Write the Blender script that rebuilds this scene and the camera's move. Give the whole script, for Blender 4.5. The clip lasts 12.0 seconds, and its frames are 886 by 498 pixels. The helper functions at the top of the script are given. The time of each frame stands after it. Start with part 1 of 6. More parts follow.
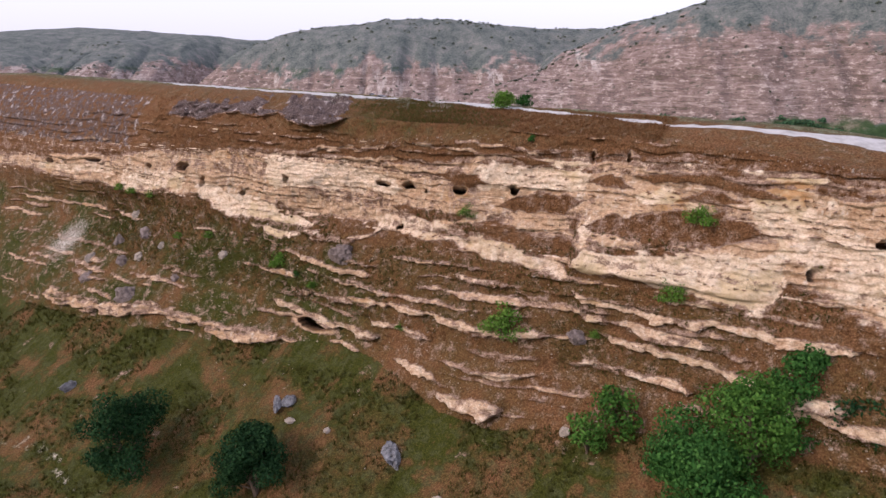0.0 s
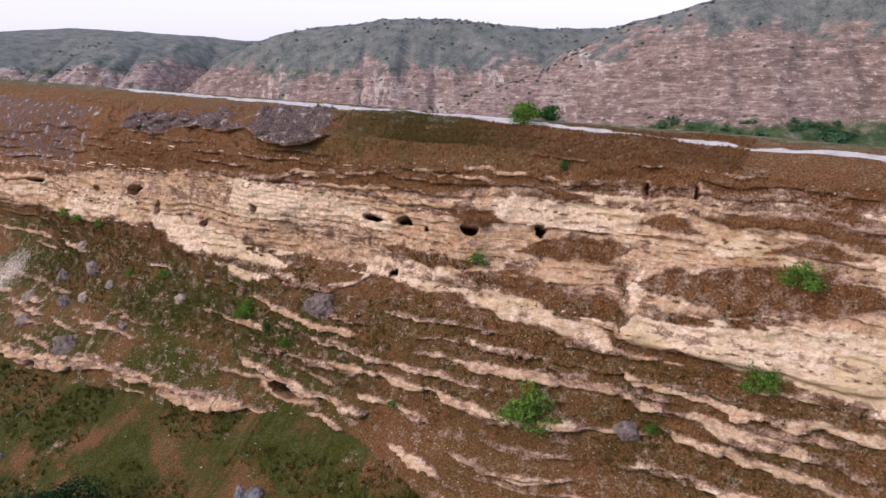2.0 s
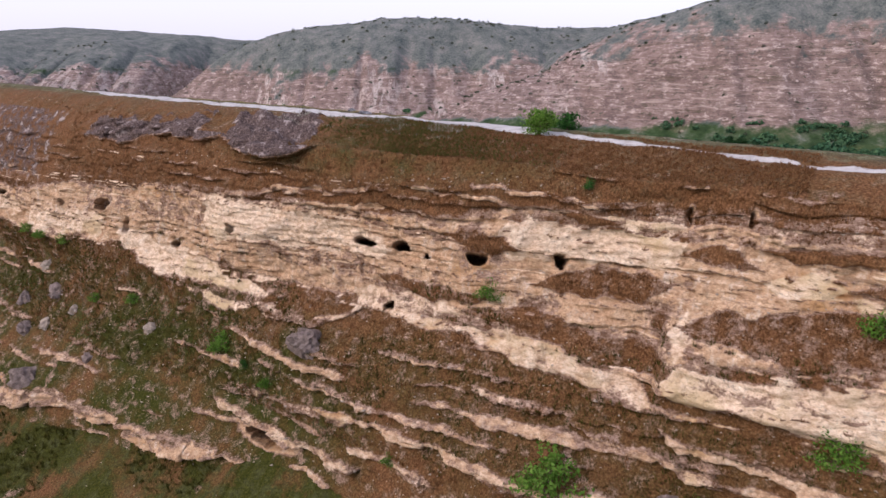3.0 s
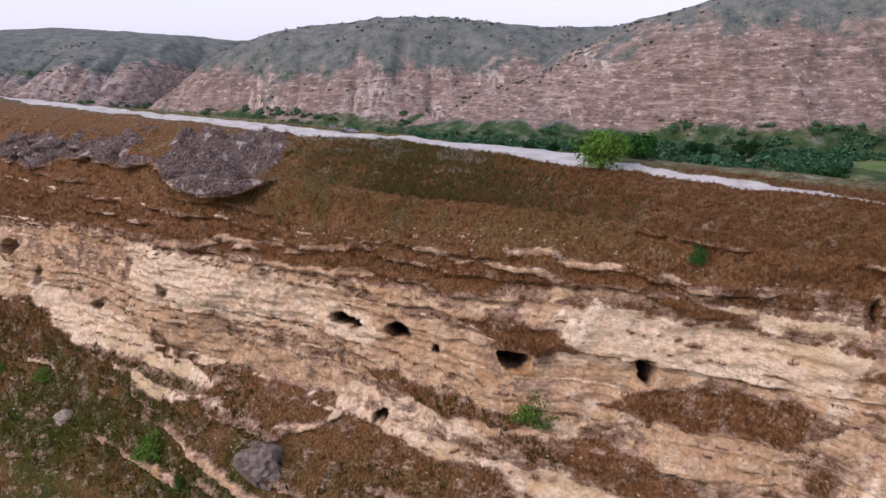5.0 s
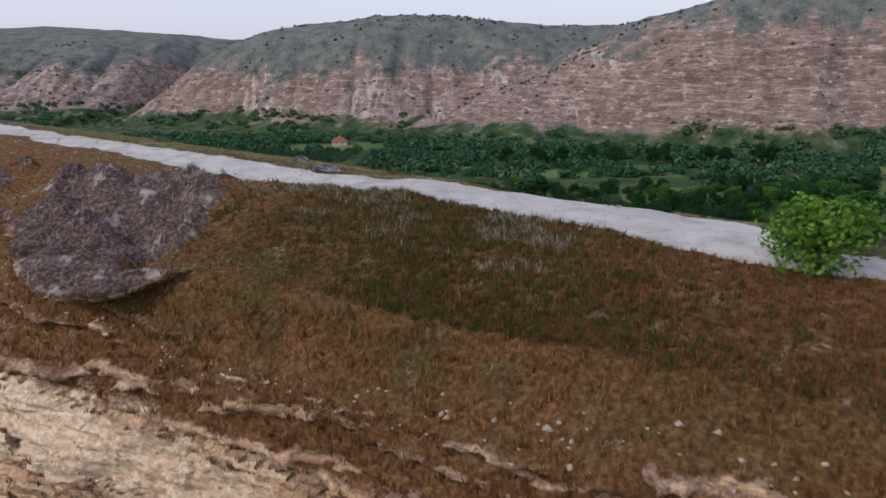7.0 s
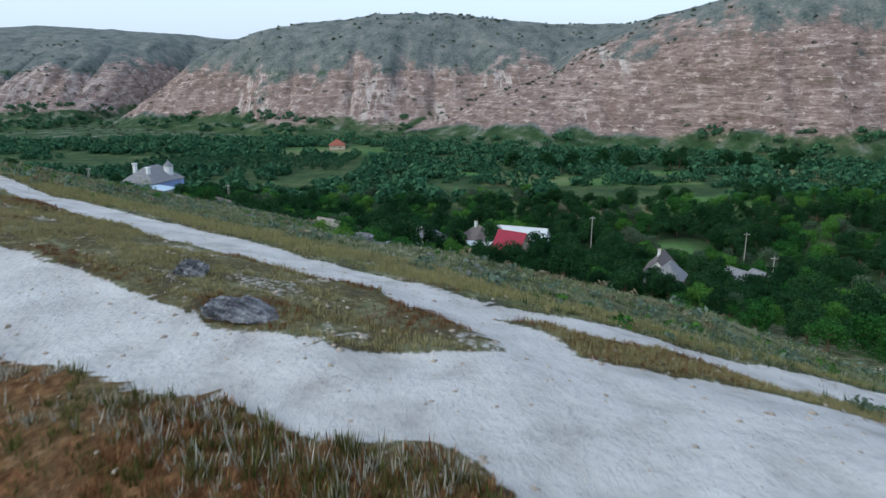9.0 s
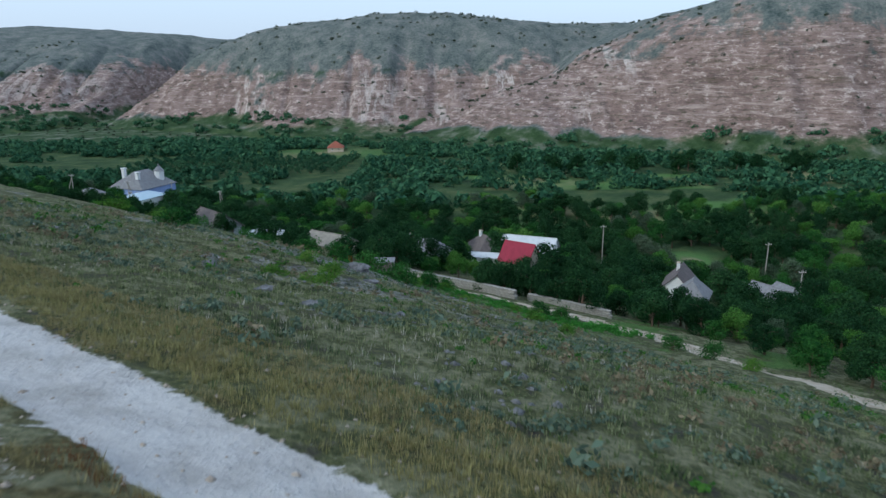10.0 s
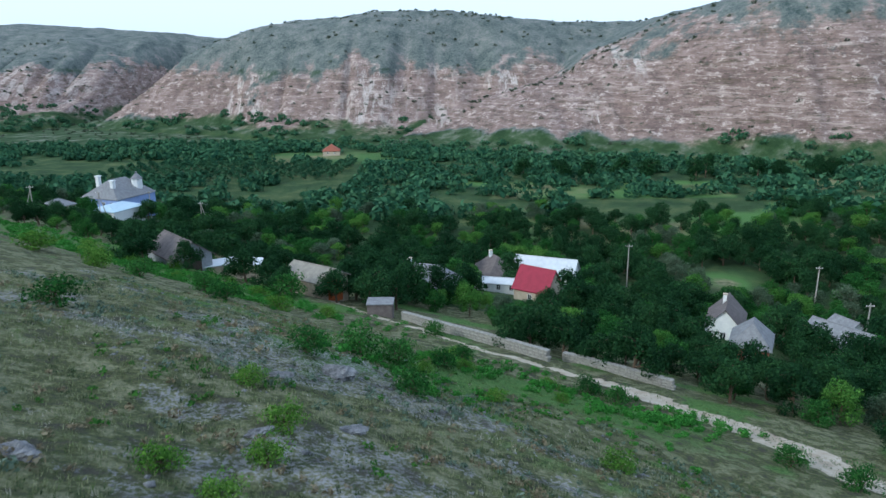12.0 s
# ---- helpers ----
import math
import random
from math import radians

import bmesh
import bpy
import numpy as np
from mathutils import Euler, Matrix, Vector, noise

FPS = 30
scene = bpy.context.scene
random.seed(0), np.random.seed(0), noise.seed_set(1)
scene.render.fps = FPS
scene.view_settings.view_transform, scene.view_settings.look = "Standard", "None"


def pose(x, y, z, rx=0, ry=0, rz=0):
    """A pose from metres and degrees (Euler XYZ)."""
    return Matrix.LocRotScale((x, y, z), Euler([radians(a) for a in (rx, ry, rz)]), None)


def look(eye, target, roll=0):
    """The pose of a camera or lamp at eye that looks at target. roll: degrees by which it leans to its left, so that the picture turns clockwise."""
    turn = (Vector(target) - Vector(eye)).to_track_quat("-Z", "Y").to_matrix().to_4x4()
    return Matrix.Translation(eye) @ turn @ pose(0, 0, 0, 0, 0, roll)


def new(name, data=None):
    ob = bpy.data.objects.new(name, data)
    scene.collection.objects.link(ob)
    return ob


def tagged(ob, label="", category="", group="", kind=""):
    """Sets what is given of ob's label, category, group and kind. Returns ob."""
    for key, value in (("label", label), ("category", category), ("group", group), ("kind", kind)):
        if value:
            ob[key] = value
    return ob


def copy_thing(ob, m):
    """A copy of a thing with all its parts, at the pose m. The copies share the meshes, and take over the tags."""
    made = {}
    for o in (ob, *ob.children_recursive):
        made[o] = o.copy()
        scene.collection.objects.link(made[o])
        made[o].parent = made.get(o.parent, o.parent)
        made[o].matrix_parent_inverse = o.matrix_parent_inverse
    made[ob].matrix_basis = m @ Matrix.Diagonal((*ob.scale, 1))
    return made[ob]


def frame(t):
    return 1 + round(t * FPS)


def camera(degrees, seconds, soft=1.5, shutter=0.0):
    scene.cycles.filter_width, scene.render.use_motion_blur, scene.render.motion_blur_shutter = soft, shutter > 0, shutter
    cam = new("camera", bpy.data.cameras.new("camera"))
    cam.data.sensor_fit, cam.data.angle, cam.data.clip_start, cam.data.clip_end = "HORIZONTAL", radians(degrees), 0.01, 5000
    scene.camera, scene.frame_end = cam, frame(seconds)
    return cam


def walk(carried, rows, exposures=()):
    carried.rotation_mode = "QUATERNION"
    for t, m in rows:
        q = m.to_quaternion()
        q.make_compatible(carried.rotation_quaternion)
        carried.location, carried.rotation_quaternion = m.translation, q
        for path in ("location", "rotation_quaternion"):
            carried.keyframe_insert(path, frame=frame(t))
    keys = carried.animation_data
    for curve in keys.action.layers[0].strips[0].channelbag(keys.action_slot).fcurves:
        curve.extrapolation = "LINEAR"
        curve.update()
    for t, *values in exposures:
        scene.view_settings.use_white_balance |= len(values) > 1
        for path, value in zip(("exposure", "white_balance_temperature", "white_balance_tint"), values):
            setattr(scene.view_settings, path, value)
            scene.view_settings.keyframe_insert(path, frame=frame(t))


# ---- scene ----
cam = camera(65.0, 12.0, shutter=0.2)
PATH = [
    (0, (0.059, -0.068, 59.964), (0.053, 1.862, 59.441), -0.1),
    (0.5, (-0.115, 3.938, 60.045), (-0.12, 5.869, 59.522), -0.2),
    (1, (-0.292, 8.522, 60.094), (-0.295, 10.452, 59.571), -0.2),
    (1.5, (-0.407, 12.637, 60.153), (-0.41, 14.567, 59.631), -0.2),
    (2, (-0.557, 17.332, 60.194), (-0.559, 19.263, 59.672), -0.2),
    (2.5, (-0.706, 21.553, 60.195), (-0.706, 23.484, 59.673), -0.2),
    (3, (-0.833, 26.332, 60.239), (-0.833, 28.263, 59.716), -0.2),
    (5, (-1.868, 44.462, 60.148), (-1.859, 46.393, 59.626), -0.3),
    (5.5, (-2.163, 49.159, 60.139), (-2.154, 51.09, 59.616), -0.4),
    (6, (-2.499, 53.892, 60.135), (-2.491, 55.823, 59.612), -0.4),
    (6.5, (-2.885, 58.702, 60.097), (-2.875, 60.633, 59.575), -0.4),
    (7, (-3.243, 63.465, 60.067), (-3.232, 65.396, 59.544), -0.3),
    (9, (-4.586, 82.665, 59.772), (-4.575, 84.595, 59.25), -0.3),
    (9.5, (-4.897, 87.409, 59.743), (-4.887, 89.34, 59.222), -0.4),
    (10, (-5.171, 92.279, 59.715), (-5.16, 94.21, 59.193), -0.4),
    (10.5, (-5.543, 97.031, 59.736), (-5.531, 98.961, 59.214), -0.3),
    (11, (-5.875, 101.835, 59.601), (-5.862, 103.766, 59.079), -0.3),
    (11.5, (-6.117, 106.626, 59.452), (-6.105, 108.557, 58.93), -0.3),
    (12, (-6.387, 111.287, 59.308), (-6.372, 113.218, 58.786), -0.3),
]
EXPOSURES = [
    (0.0, 0.52, 6250, 20), (6.0, 0.31, 6250, 19), (7.2, 0.06, 6100, 9), (8.8, 0.40, 5550, -3), (9.5, 0.25, 5400, -3), (10.0, 0.20, 5330, -4), (12.0, 0.63, 5230, -5),
]
walk(cam, [(t, look(eye, target, roll)) for t, eye, target, roll in PATH], EXPOSURES)

# ---- world and sun ----
SUN_UP, SUN_TURN = 32.0, 235.0   # degrees above the horizon; bearing that the light comes from, clockwise from +y
world = bpy.data.worlds.new("sky")
scene.world = world
world.use_nodes = True
wn, wl = world.node_tree.nodes, world.node_tree.links
wn.clear()
sky = wn.new("ShaderNodeTexSky")
sky.sky_type, sky.sun_disc = "NISHITA", False
sky.sun_elevation, sky.sun_rotation = radians(SUN_UP), radians(SUN_TURN)
sky.air_density, sky.dust_density, sky.ozone_density = 1.0, 3.5, 1.0
haze_bg, both = wn.new("ShaderNodeBackground"), wn.new("ShaderNodeAddShader")
haze_bg.inputs["Color"].default_value = (0.65, 0.65, 0.745, 1)   # thin white cloud over the whole sky
haze_bg.inputs["Strength"].default_value = 0.86
sky_bg, sky_out = wn.new("ShaderNodeBackground"), wn.new("ShaderNodeOutputWorld")
sky_bg.inputs["Strength"].default_value = 0.05
wl.new(sky.outputs["Color"], sky_bg.inputs["Color"])
wl.new(sky_bg.outputs["Background"], both.inputs[0])
wl.new(haze_bg.outputs["Background"], both.inputs[1])
wl.new(both.outputs["Shader"], sky_out.inputs["Surface"])

sun_data = bpy.data.lights.new("sun", "SUN")
sun_data.energy, sun_data.angle, sun_data.color = 1.05, radians(10), (1.0, 0.86, 0.72)
sun = new("sun", sun_data)
sun_way = Vector((math.sin(radians(SUN_TURN)) * math.cos(radians(SUN_UP)), math.cos(radians(SUN_TURN)) * math.cos(radians(SUN_UP)), math.sin(radians(SUN_UP))))
sun.matrix_world = look((0, 0, 300), Vector((0, 0, 300)) - sun_way)

# ---- materials ----
def material(name, rough=0.9, spec=0.2):
    m = bpy.data.materials.new(name)
    m.use_nodes = True
    b = m.node_tree.nodes["Principled BSDF"]
    b.inputs["Roughness"].default_value = rough
    b.inputs["Specular IOR Level"].default_value = spec
    return m, m.node_tree.nodes, m.node_tree.links, b


def n_noise(nodes, links, scale, detail=5.0, rough=0.6, vector=None, stretch=None):
    """A noise in metres: returns its factor."""
    co = nodes.new("ShaderNodeTexCoord")
    src = vector or co.outputs["Object"]
    if stretch:
        mp = nodes.new("ShaderNodeMapping")
        mp.inputs["Scale"].default_value = stretch
        links.new(src, mp.inputs["Vector"])
        src = mp.outputs["Vector"]
    t = nodes.new("ShaderNodeTexNoise")
    t.inputs["Scale"].default_value, t.inputs["Detail"].default_value, t.inputs["Roughness"].default_value = scale, detail, rough
    links.new(src, t.inputs["Vector"])
    return t.outputs["Fac"]


def n_ramp(nodes, links, fac, stops):
    r = nodes.new("ShaderNodeValToRGB")
    e = r.color_ramp.elements
    while len(e) < len(stops):
        e.new(0.5)
    for k, (p, c) in enumerate(stops):
        e[k].position, e[k].color = p, (*c, 1) if len(c) == 3 else c
    links.new(fac, r.inputs["Fac"])
    return r.outputs["Color"]


def n_range(nodes, links, v, a, b, c=0.0, d=1.0):
    m = nodes.new("ShaderNodeMapRange")
    m.interpolation_type = "SMOOTHSTEP"
    for k, x in zip(("From Min", "From Max", "To Min", "To Max"), (a, b, c, d)):
        m.inputs[k].default_value = x
    links.new(v, m.inputs["Value"])
    return m.outputs["Result"]


def n_mix(nodes, links, fac, a, b, how="MIX"):
    m = nodes.new("ShaderNodeMix")
    m.data_type, m.blend_type = "RGBA", how
    for sock, v in ((m.inputs[0], fac), (m.inputs[6], a), (m.inputs[7], b)):
        if isinstance(v, (int, float)):
            sock.default_value = v
        elif isinstance(v, tuple):
            sock.default_value = (*v, 1)
        else:
            links.new(v, sock)
    return m.outputs[2]


def n_math(nodes, links, how, a, b):
    m = nodes.new("ShaderNodeMath")
    m.operation = how
    m.use_clamp = False
    for sock, v in ((m.inputs[0], a), (m.inputs[1], b)):
        if isinstance(v, (int, float)):
            sock.default_value = v
        else:
            links.new(v, sock)
    return m.outputs[0]


def n_attr(nodes, name):
    a = nodes.new("ShaderNodeAttribute")
    a.attribute_name = name
    return a.outputs["Fac"]


def n_bump(nodes, links, bsdf, height, strength=0.6, distance=0.1):
    b = nodes.new("ShaderNodeBump")
    b.inputs["Strength"].default_value, b.inputs["Distance"].default_value = strength, distance
    links.new(height, b.inputs["Height"])
    links.new(b.outputs["Normal"], bsdf.inputs["Normal"])


def land_material():
    """The ridge: limestone beds, dry grass, scree and chalk road, told apart by what each place of the land is."""
    m, nd, ln, b = material("ridge_land", 0.95, 0.15)
    broad, mid, fine = n_noise(nd, ln, 0.16, 3), n_noise(nd, ln, 0.9, 5, 0.65), n_noise(nd, ln, 6.0, 4, 0.7)
    upright = n_noise(nd, ln, 0.55, 5, 0.7, stretch=(2.2, 2.2, 0.35))
    level = n_noise(nd, ln, 0.5, 4, 0.7, stretch=(0.5, 0.5, 5.0))
    # limestone: cream, ochre and pale stains
    rocky = n_noise(nd, ln, 2.4, 9, 0.78, stretch=(1.0, 1.0, 1.8))
    stone = n_ramp(nd, ln, n_math(nd, ln, "ADD", n_math(nd, ln, "MULTIPLY", mid, 0.4), n_math(nd, ln, "MULTIPLY", rocky, 0.6)), [(0.34, (0.13, 0.070, 0.038)), (0.42, (0.37, 0.225, 0.13)), (0.52, (0.58, 0.395, 0.25)), (0.66, (0.78, 0.61, 0.44))])
    stone = n_mix(nd, ln, n_range(nd, ln, upright, 0.52, 0.72), stone, (0.70, 0.60, 0.49))
    stone = n_mix(nd, ln, n_range(nd, ln, broad, 0.56, 0.70), stone, (0.48, 0.28, 0.13))
    stone = n_mix(nd, ln, n_range(nd, ln, level, 0.57, 0.66, 0, 0.75), stone, (0.22, 0.14, 0.085))
    lines = n_noise(nd, ln, 1.5, 5, 0.75, stretch=(0.7, 0.7, 5.0))
    streak = n_noise(nd, ln, 1.1, 5, 0.7, stretch=(2.0, 2.0, 0.4))
    stone = n_mix(nd, ln, n_range(nd, ln, streak, 0.53, 0.68, 0, 0.55), stone, (0.25, 0.15, 0.085))
    stone = n_mix(nd, ln, n_range(nd, ln, lines, 0.57, 0.68, 0, 0.4), stone, (0.17, 0.115, 0.08))
    stone = n_mix(nd, ln, n_range(nd, ln, fine, 0.56, 0.72, 0, 0.6), stone, (0.15, 0.10, 0.07))
    # freshly broken walls: paler, less stained
    lime = n_ramp(nd, ln, n_math(nd, ln, "ADD", n_math(nd, ln, "MULTIPLY", mid, 0.35), n_math(nd, ln, "MULTIPLY", rocky, 0.65)), [(0.34, (0.24, 0.145, 0.085)), (0.43, (0.54, 0.385, 0.26)), (0.53, (0.80, 0.64, 0.48)), (0.66, (0.90, 0.81, 0.68))])
    lime = n_mix(nd, ln, n_range(nd, ln, broad, 0.52, 0.66, 0, 0.75), lime, (0.60, 0.46, 0.27))
    lime = n_mix(nd, ln, n_range(nd, ln, streak, 0.55, 0.70, 0, 0.5), lime, (0.40, 0.28, 0.18))
    lime = n_mix(nd, ln, n_range(nd, ln, lines, 0.58, 0.68, 0, 0.45), lime, (0.26, 0.17, 0.11))
    stone = n_mix(nd, ln, n_range(nd, ln, n_math(nd, ln, "ADD", n_attr(nd, "pale"), n_math(nd, ln, "MULTIPLY", n_math(nd, ln, "SUBTRACT", mid, 0.5), 0.9)), 0.15, 0.75), stone, lime)
    # cracks between the blocks
    co, stretch, warp = nd.new("ShaderNodeTexCoord"), nd.new("ShaderNodeMapping"), nd.new("ShaderNodeVectorMath")
    stretch.inputs["Scale"].default_value = (0.5, 0.5, 1.1)
    warp.operation = "MULTIPLY_ADD"
    drift = nd.new("ShaderNodeTexNoise")
    drift.inputs["Scale"].default_value, drift.inputs["Detail"].default_value = 0.8, 4
    ln.new(co.outputs["Object"], drift.inputs["Vector"])
    ln.new(drift.outputs["Color"], warp.inputs[0])
    warp.inputs[1].default_value = (1.6, 1.6, 1.0)
    ln.new(co.outputs["Object"], warp.inputs[2])
    ln.new(warp.outputs["Vector"], stretch.inputs["Vector"])
    cell = nd.new("ShaderNodeTexVoronoi")
    cell.feature = "DISTANCE_TO_EDGE"
    ln.new(stretch.outputs["Vector"], cell.inputs["Vector"])
    crack = n_math(nd, ln, "MULTIPLY", n_range(nd, ln, cell.outputs["Distance"], 0.0, 0.045, 1, 0), n_range(nd, ln, mid, 0.42, 0.58))
    stone = n_mix(nd, ln, n_math(nd, ln, "MULTIPLY", crack, 0.38), stone, (0.11, 0.065, 0.04))
    # dry grass, from rust to green
    dry = n_ramp(nd, ln, fine, [(0.3, (0.055, 0.025, 0.010)), (0.5, (0.140, 0.066, 0.028)), (0.72, (0.27, 0.150, 0.072))])
    green = n_ramp(nd, ln, fine, [(0.3, (0.014, 0.017, 0.003)), (0.55, (0.043, 0.048, 0.006)), (0.75, (0.105, 0.100, 0.020))])
    wet = n_math(nd, ln, "ADD", n_range(nd, ln, n_math(nd, ln, "ADD", n_math(nd, ln, "MULTIPLY", broad, 0.6), n_math(nd, ln, "MULTIPLY", mid, 0.4)), 0.33, 0.62, 0, 0.85), 0.0)
    wet = n_math(nd, ln, "MULTIPLY", wet, n_attr(nd, "green"))
    grass = n_mix(nd, ln, wet, dry, green)
    olive = n_ramp(nd, ln, fine, [(0.3, (0.026, 0.037, 0.016)), (0.5, (0.070, 0.086, 0.036)), (0.72, (0.150, 0.162, 0.078))])
    grass = n_mix(nd, ln, n_range(nd, ln, n_attr(nd, "straw"), 0.3, 1.3, 0, 0.92), grass, olive)
    grass = n_mix(nd, ln, n_math(nd, ln, "MULTIPLY", n_range(nd, ln, mid, 0.46, 0.64), n_attr(nd, "straw")), grass, n_ramp(nd, ln, fine, [(0.3, (0.080, 0.088, 0.045)), (0.7, (0.24, 0.235, 0.145))]))
    grass = n_mix(nd, ln, n_math(nd, ln, "MULTIPLY", n_range(nd, ln, mid, 0.34, 0.47, 0.75, 0), n_range(nd, ln, n_attr(nd, "straw"), 0.3, 1.3)), grass, (0.052, 0.046, 0.042))
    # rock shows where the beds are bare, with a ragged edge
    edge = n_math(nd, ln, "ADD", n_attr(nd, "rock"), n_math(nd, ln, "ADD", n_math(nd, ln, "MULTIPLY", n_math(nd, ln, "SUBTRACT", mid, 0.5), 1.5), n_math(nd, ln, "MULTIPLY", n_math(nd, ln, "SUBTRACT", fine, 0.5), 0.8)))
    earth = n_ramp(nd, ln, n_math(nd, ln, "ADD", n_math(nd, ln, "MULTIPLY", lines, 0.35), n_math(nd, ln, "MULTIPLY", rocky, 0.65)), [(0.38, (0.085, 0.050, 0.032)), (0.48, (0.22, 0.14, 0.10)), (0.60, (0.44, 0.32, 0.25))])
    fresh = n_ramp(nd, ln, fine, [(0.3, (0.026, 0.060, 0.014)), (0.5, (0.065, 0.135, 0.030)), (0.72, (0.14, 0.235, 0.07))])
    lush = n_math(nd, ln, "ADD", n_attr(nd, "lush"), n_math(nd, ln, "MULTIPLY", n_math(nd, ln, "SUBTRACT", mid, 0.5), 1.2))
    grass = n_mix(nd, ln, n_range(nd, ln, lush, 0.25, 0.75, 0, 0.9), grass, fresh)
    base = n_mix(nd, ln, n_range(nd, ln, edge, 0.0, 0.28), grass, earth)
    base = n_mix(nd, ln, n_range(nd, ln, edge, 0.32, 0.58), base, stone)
    scree = n_math(nd, ln, "ADD", n_attr(nd, "scree"), n_math(nd, ln, "MULTIPLY", n_math(nd, ln, "SUBTRACT", fine, 0.5), 1.8))
    base = n_mix(nd, ln, n_range(nd, ln, scree, 0.62, 0.8), base, n_mix(nd, ln, n_range(nd, ln, n_attr(nd, "straw"), 0.3, 1.0), n_ramp(nd, ln, mid, [(0.3, (0.32, 0.27, 0.22)), (0.7, (0.60, 0.55, 0.49))]), n_ramp(nd, ln, mid, [(0.3, (0.088, 0.088, 0.092)), (0.7, (0.31, 0.305, 0.312))])))
    grey = n_ramp(nd, ln, fine, [(0.34, (0.026, 0.018, 0.018)), (0.52, (0.110, 0.078, 0.070)), (0.72, (0.29, 0.235, 0.215))])
    grey = n_mix(nd, ln, n_range(nd, ln, lines, 0.52, 0.64, 0, 0.8), grey, (0.055, 0.040, 0.040))
    grey = n_mix(nd, ln, n_range(nd, ln, mid, 0.55, 0.68, 0, 0.8), grey, (0.40, 0.345, 0.325))
    crag = n_math(nd, ln, "ADD", n_attr(nd, "crag"), n_math(nd, ln, "MULTIPLY", n_math(nd, ln, "SUBTRACT", mid, 0.5), 0.9))
    base = n_mix(nd, ln, n_range(nd, ln, crag, 0.45, 0.62), base, grey)
    chalk = n_ramp(nd, ln, mid, [(0.28, (0.34, 0.325, 0.31)), (0.5, (0.50, 0.485, 0.475)), (0.75, (0.62, 0.605, 0.59))])
    chalk = n_mix(nd, ln, n_range(nd, ln, fine, 0.62, 0.75, 0, 0.5), chalk, (0.27, 0.24, 0.21))
    worn = n_math(nd, ln, "ADD", n_attr(nd, "road"), n_math(nd, ln, "MULTIPLY", n_math(nd, ln, "SUBTRACT", fine, 0.5), 0.8))
    base = n_mix(nd, ln, n_range(nd, ln, worn, 0.40, 0.62), base, chalk)
    lane = n_math(nd, ln, "ADD", n_attr(nd, "lane"), n_math(nd, ln, "MULTIPLY", n_math(nd, ln, "SUBTRACT", mid, 0.5), 0.8))
    base = n_mix(nd, ln, n_range(nd, ln, lane, 0.45, 0.6), base, n_ramp(nd, ln, mid, [(0.3, (0.33, 0.27, 0.20)), (0.7, (0.52, 0.46, 0.38))]))
    ln.new(base, b.inputs["Base Color"])
    h = n_math(nd, ln, "ADD", n_math(nd, ln, "MULTIPLY", mid, 0.6), n_math(nd, ln, "MULTIPLY", fine, 0.4))
    n_bump(nd, ln, b, n_math(nd, ln, "SUBTRACT", n_math(nd, ln, "ADD", h, n_math(nd, ln, "MULTIPLY", rocky, 0.25)), n_math(nd, ln, "MULTIPLY", crack, n_range(nd, ln, n_attr(nd, "rock"), 0.3, 0.6, 0, 0.25))), 0.9, 0.35)
    return m


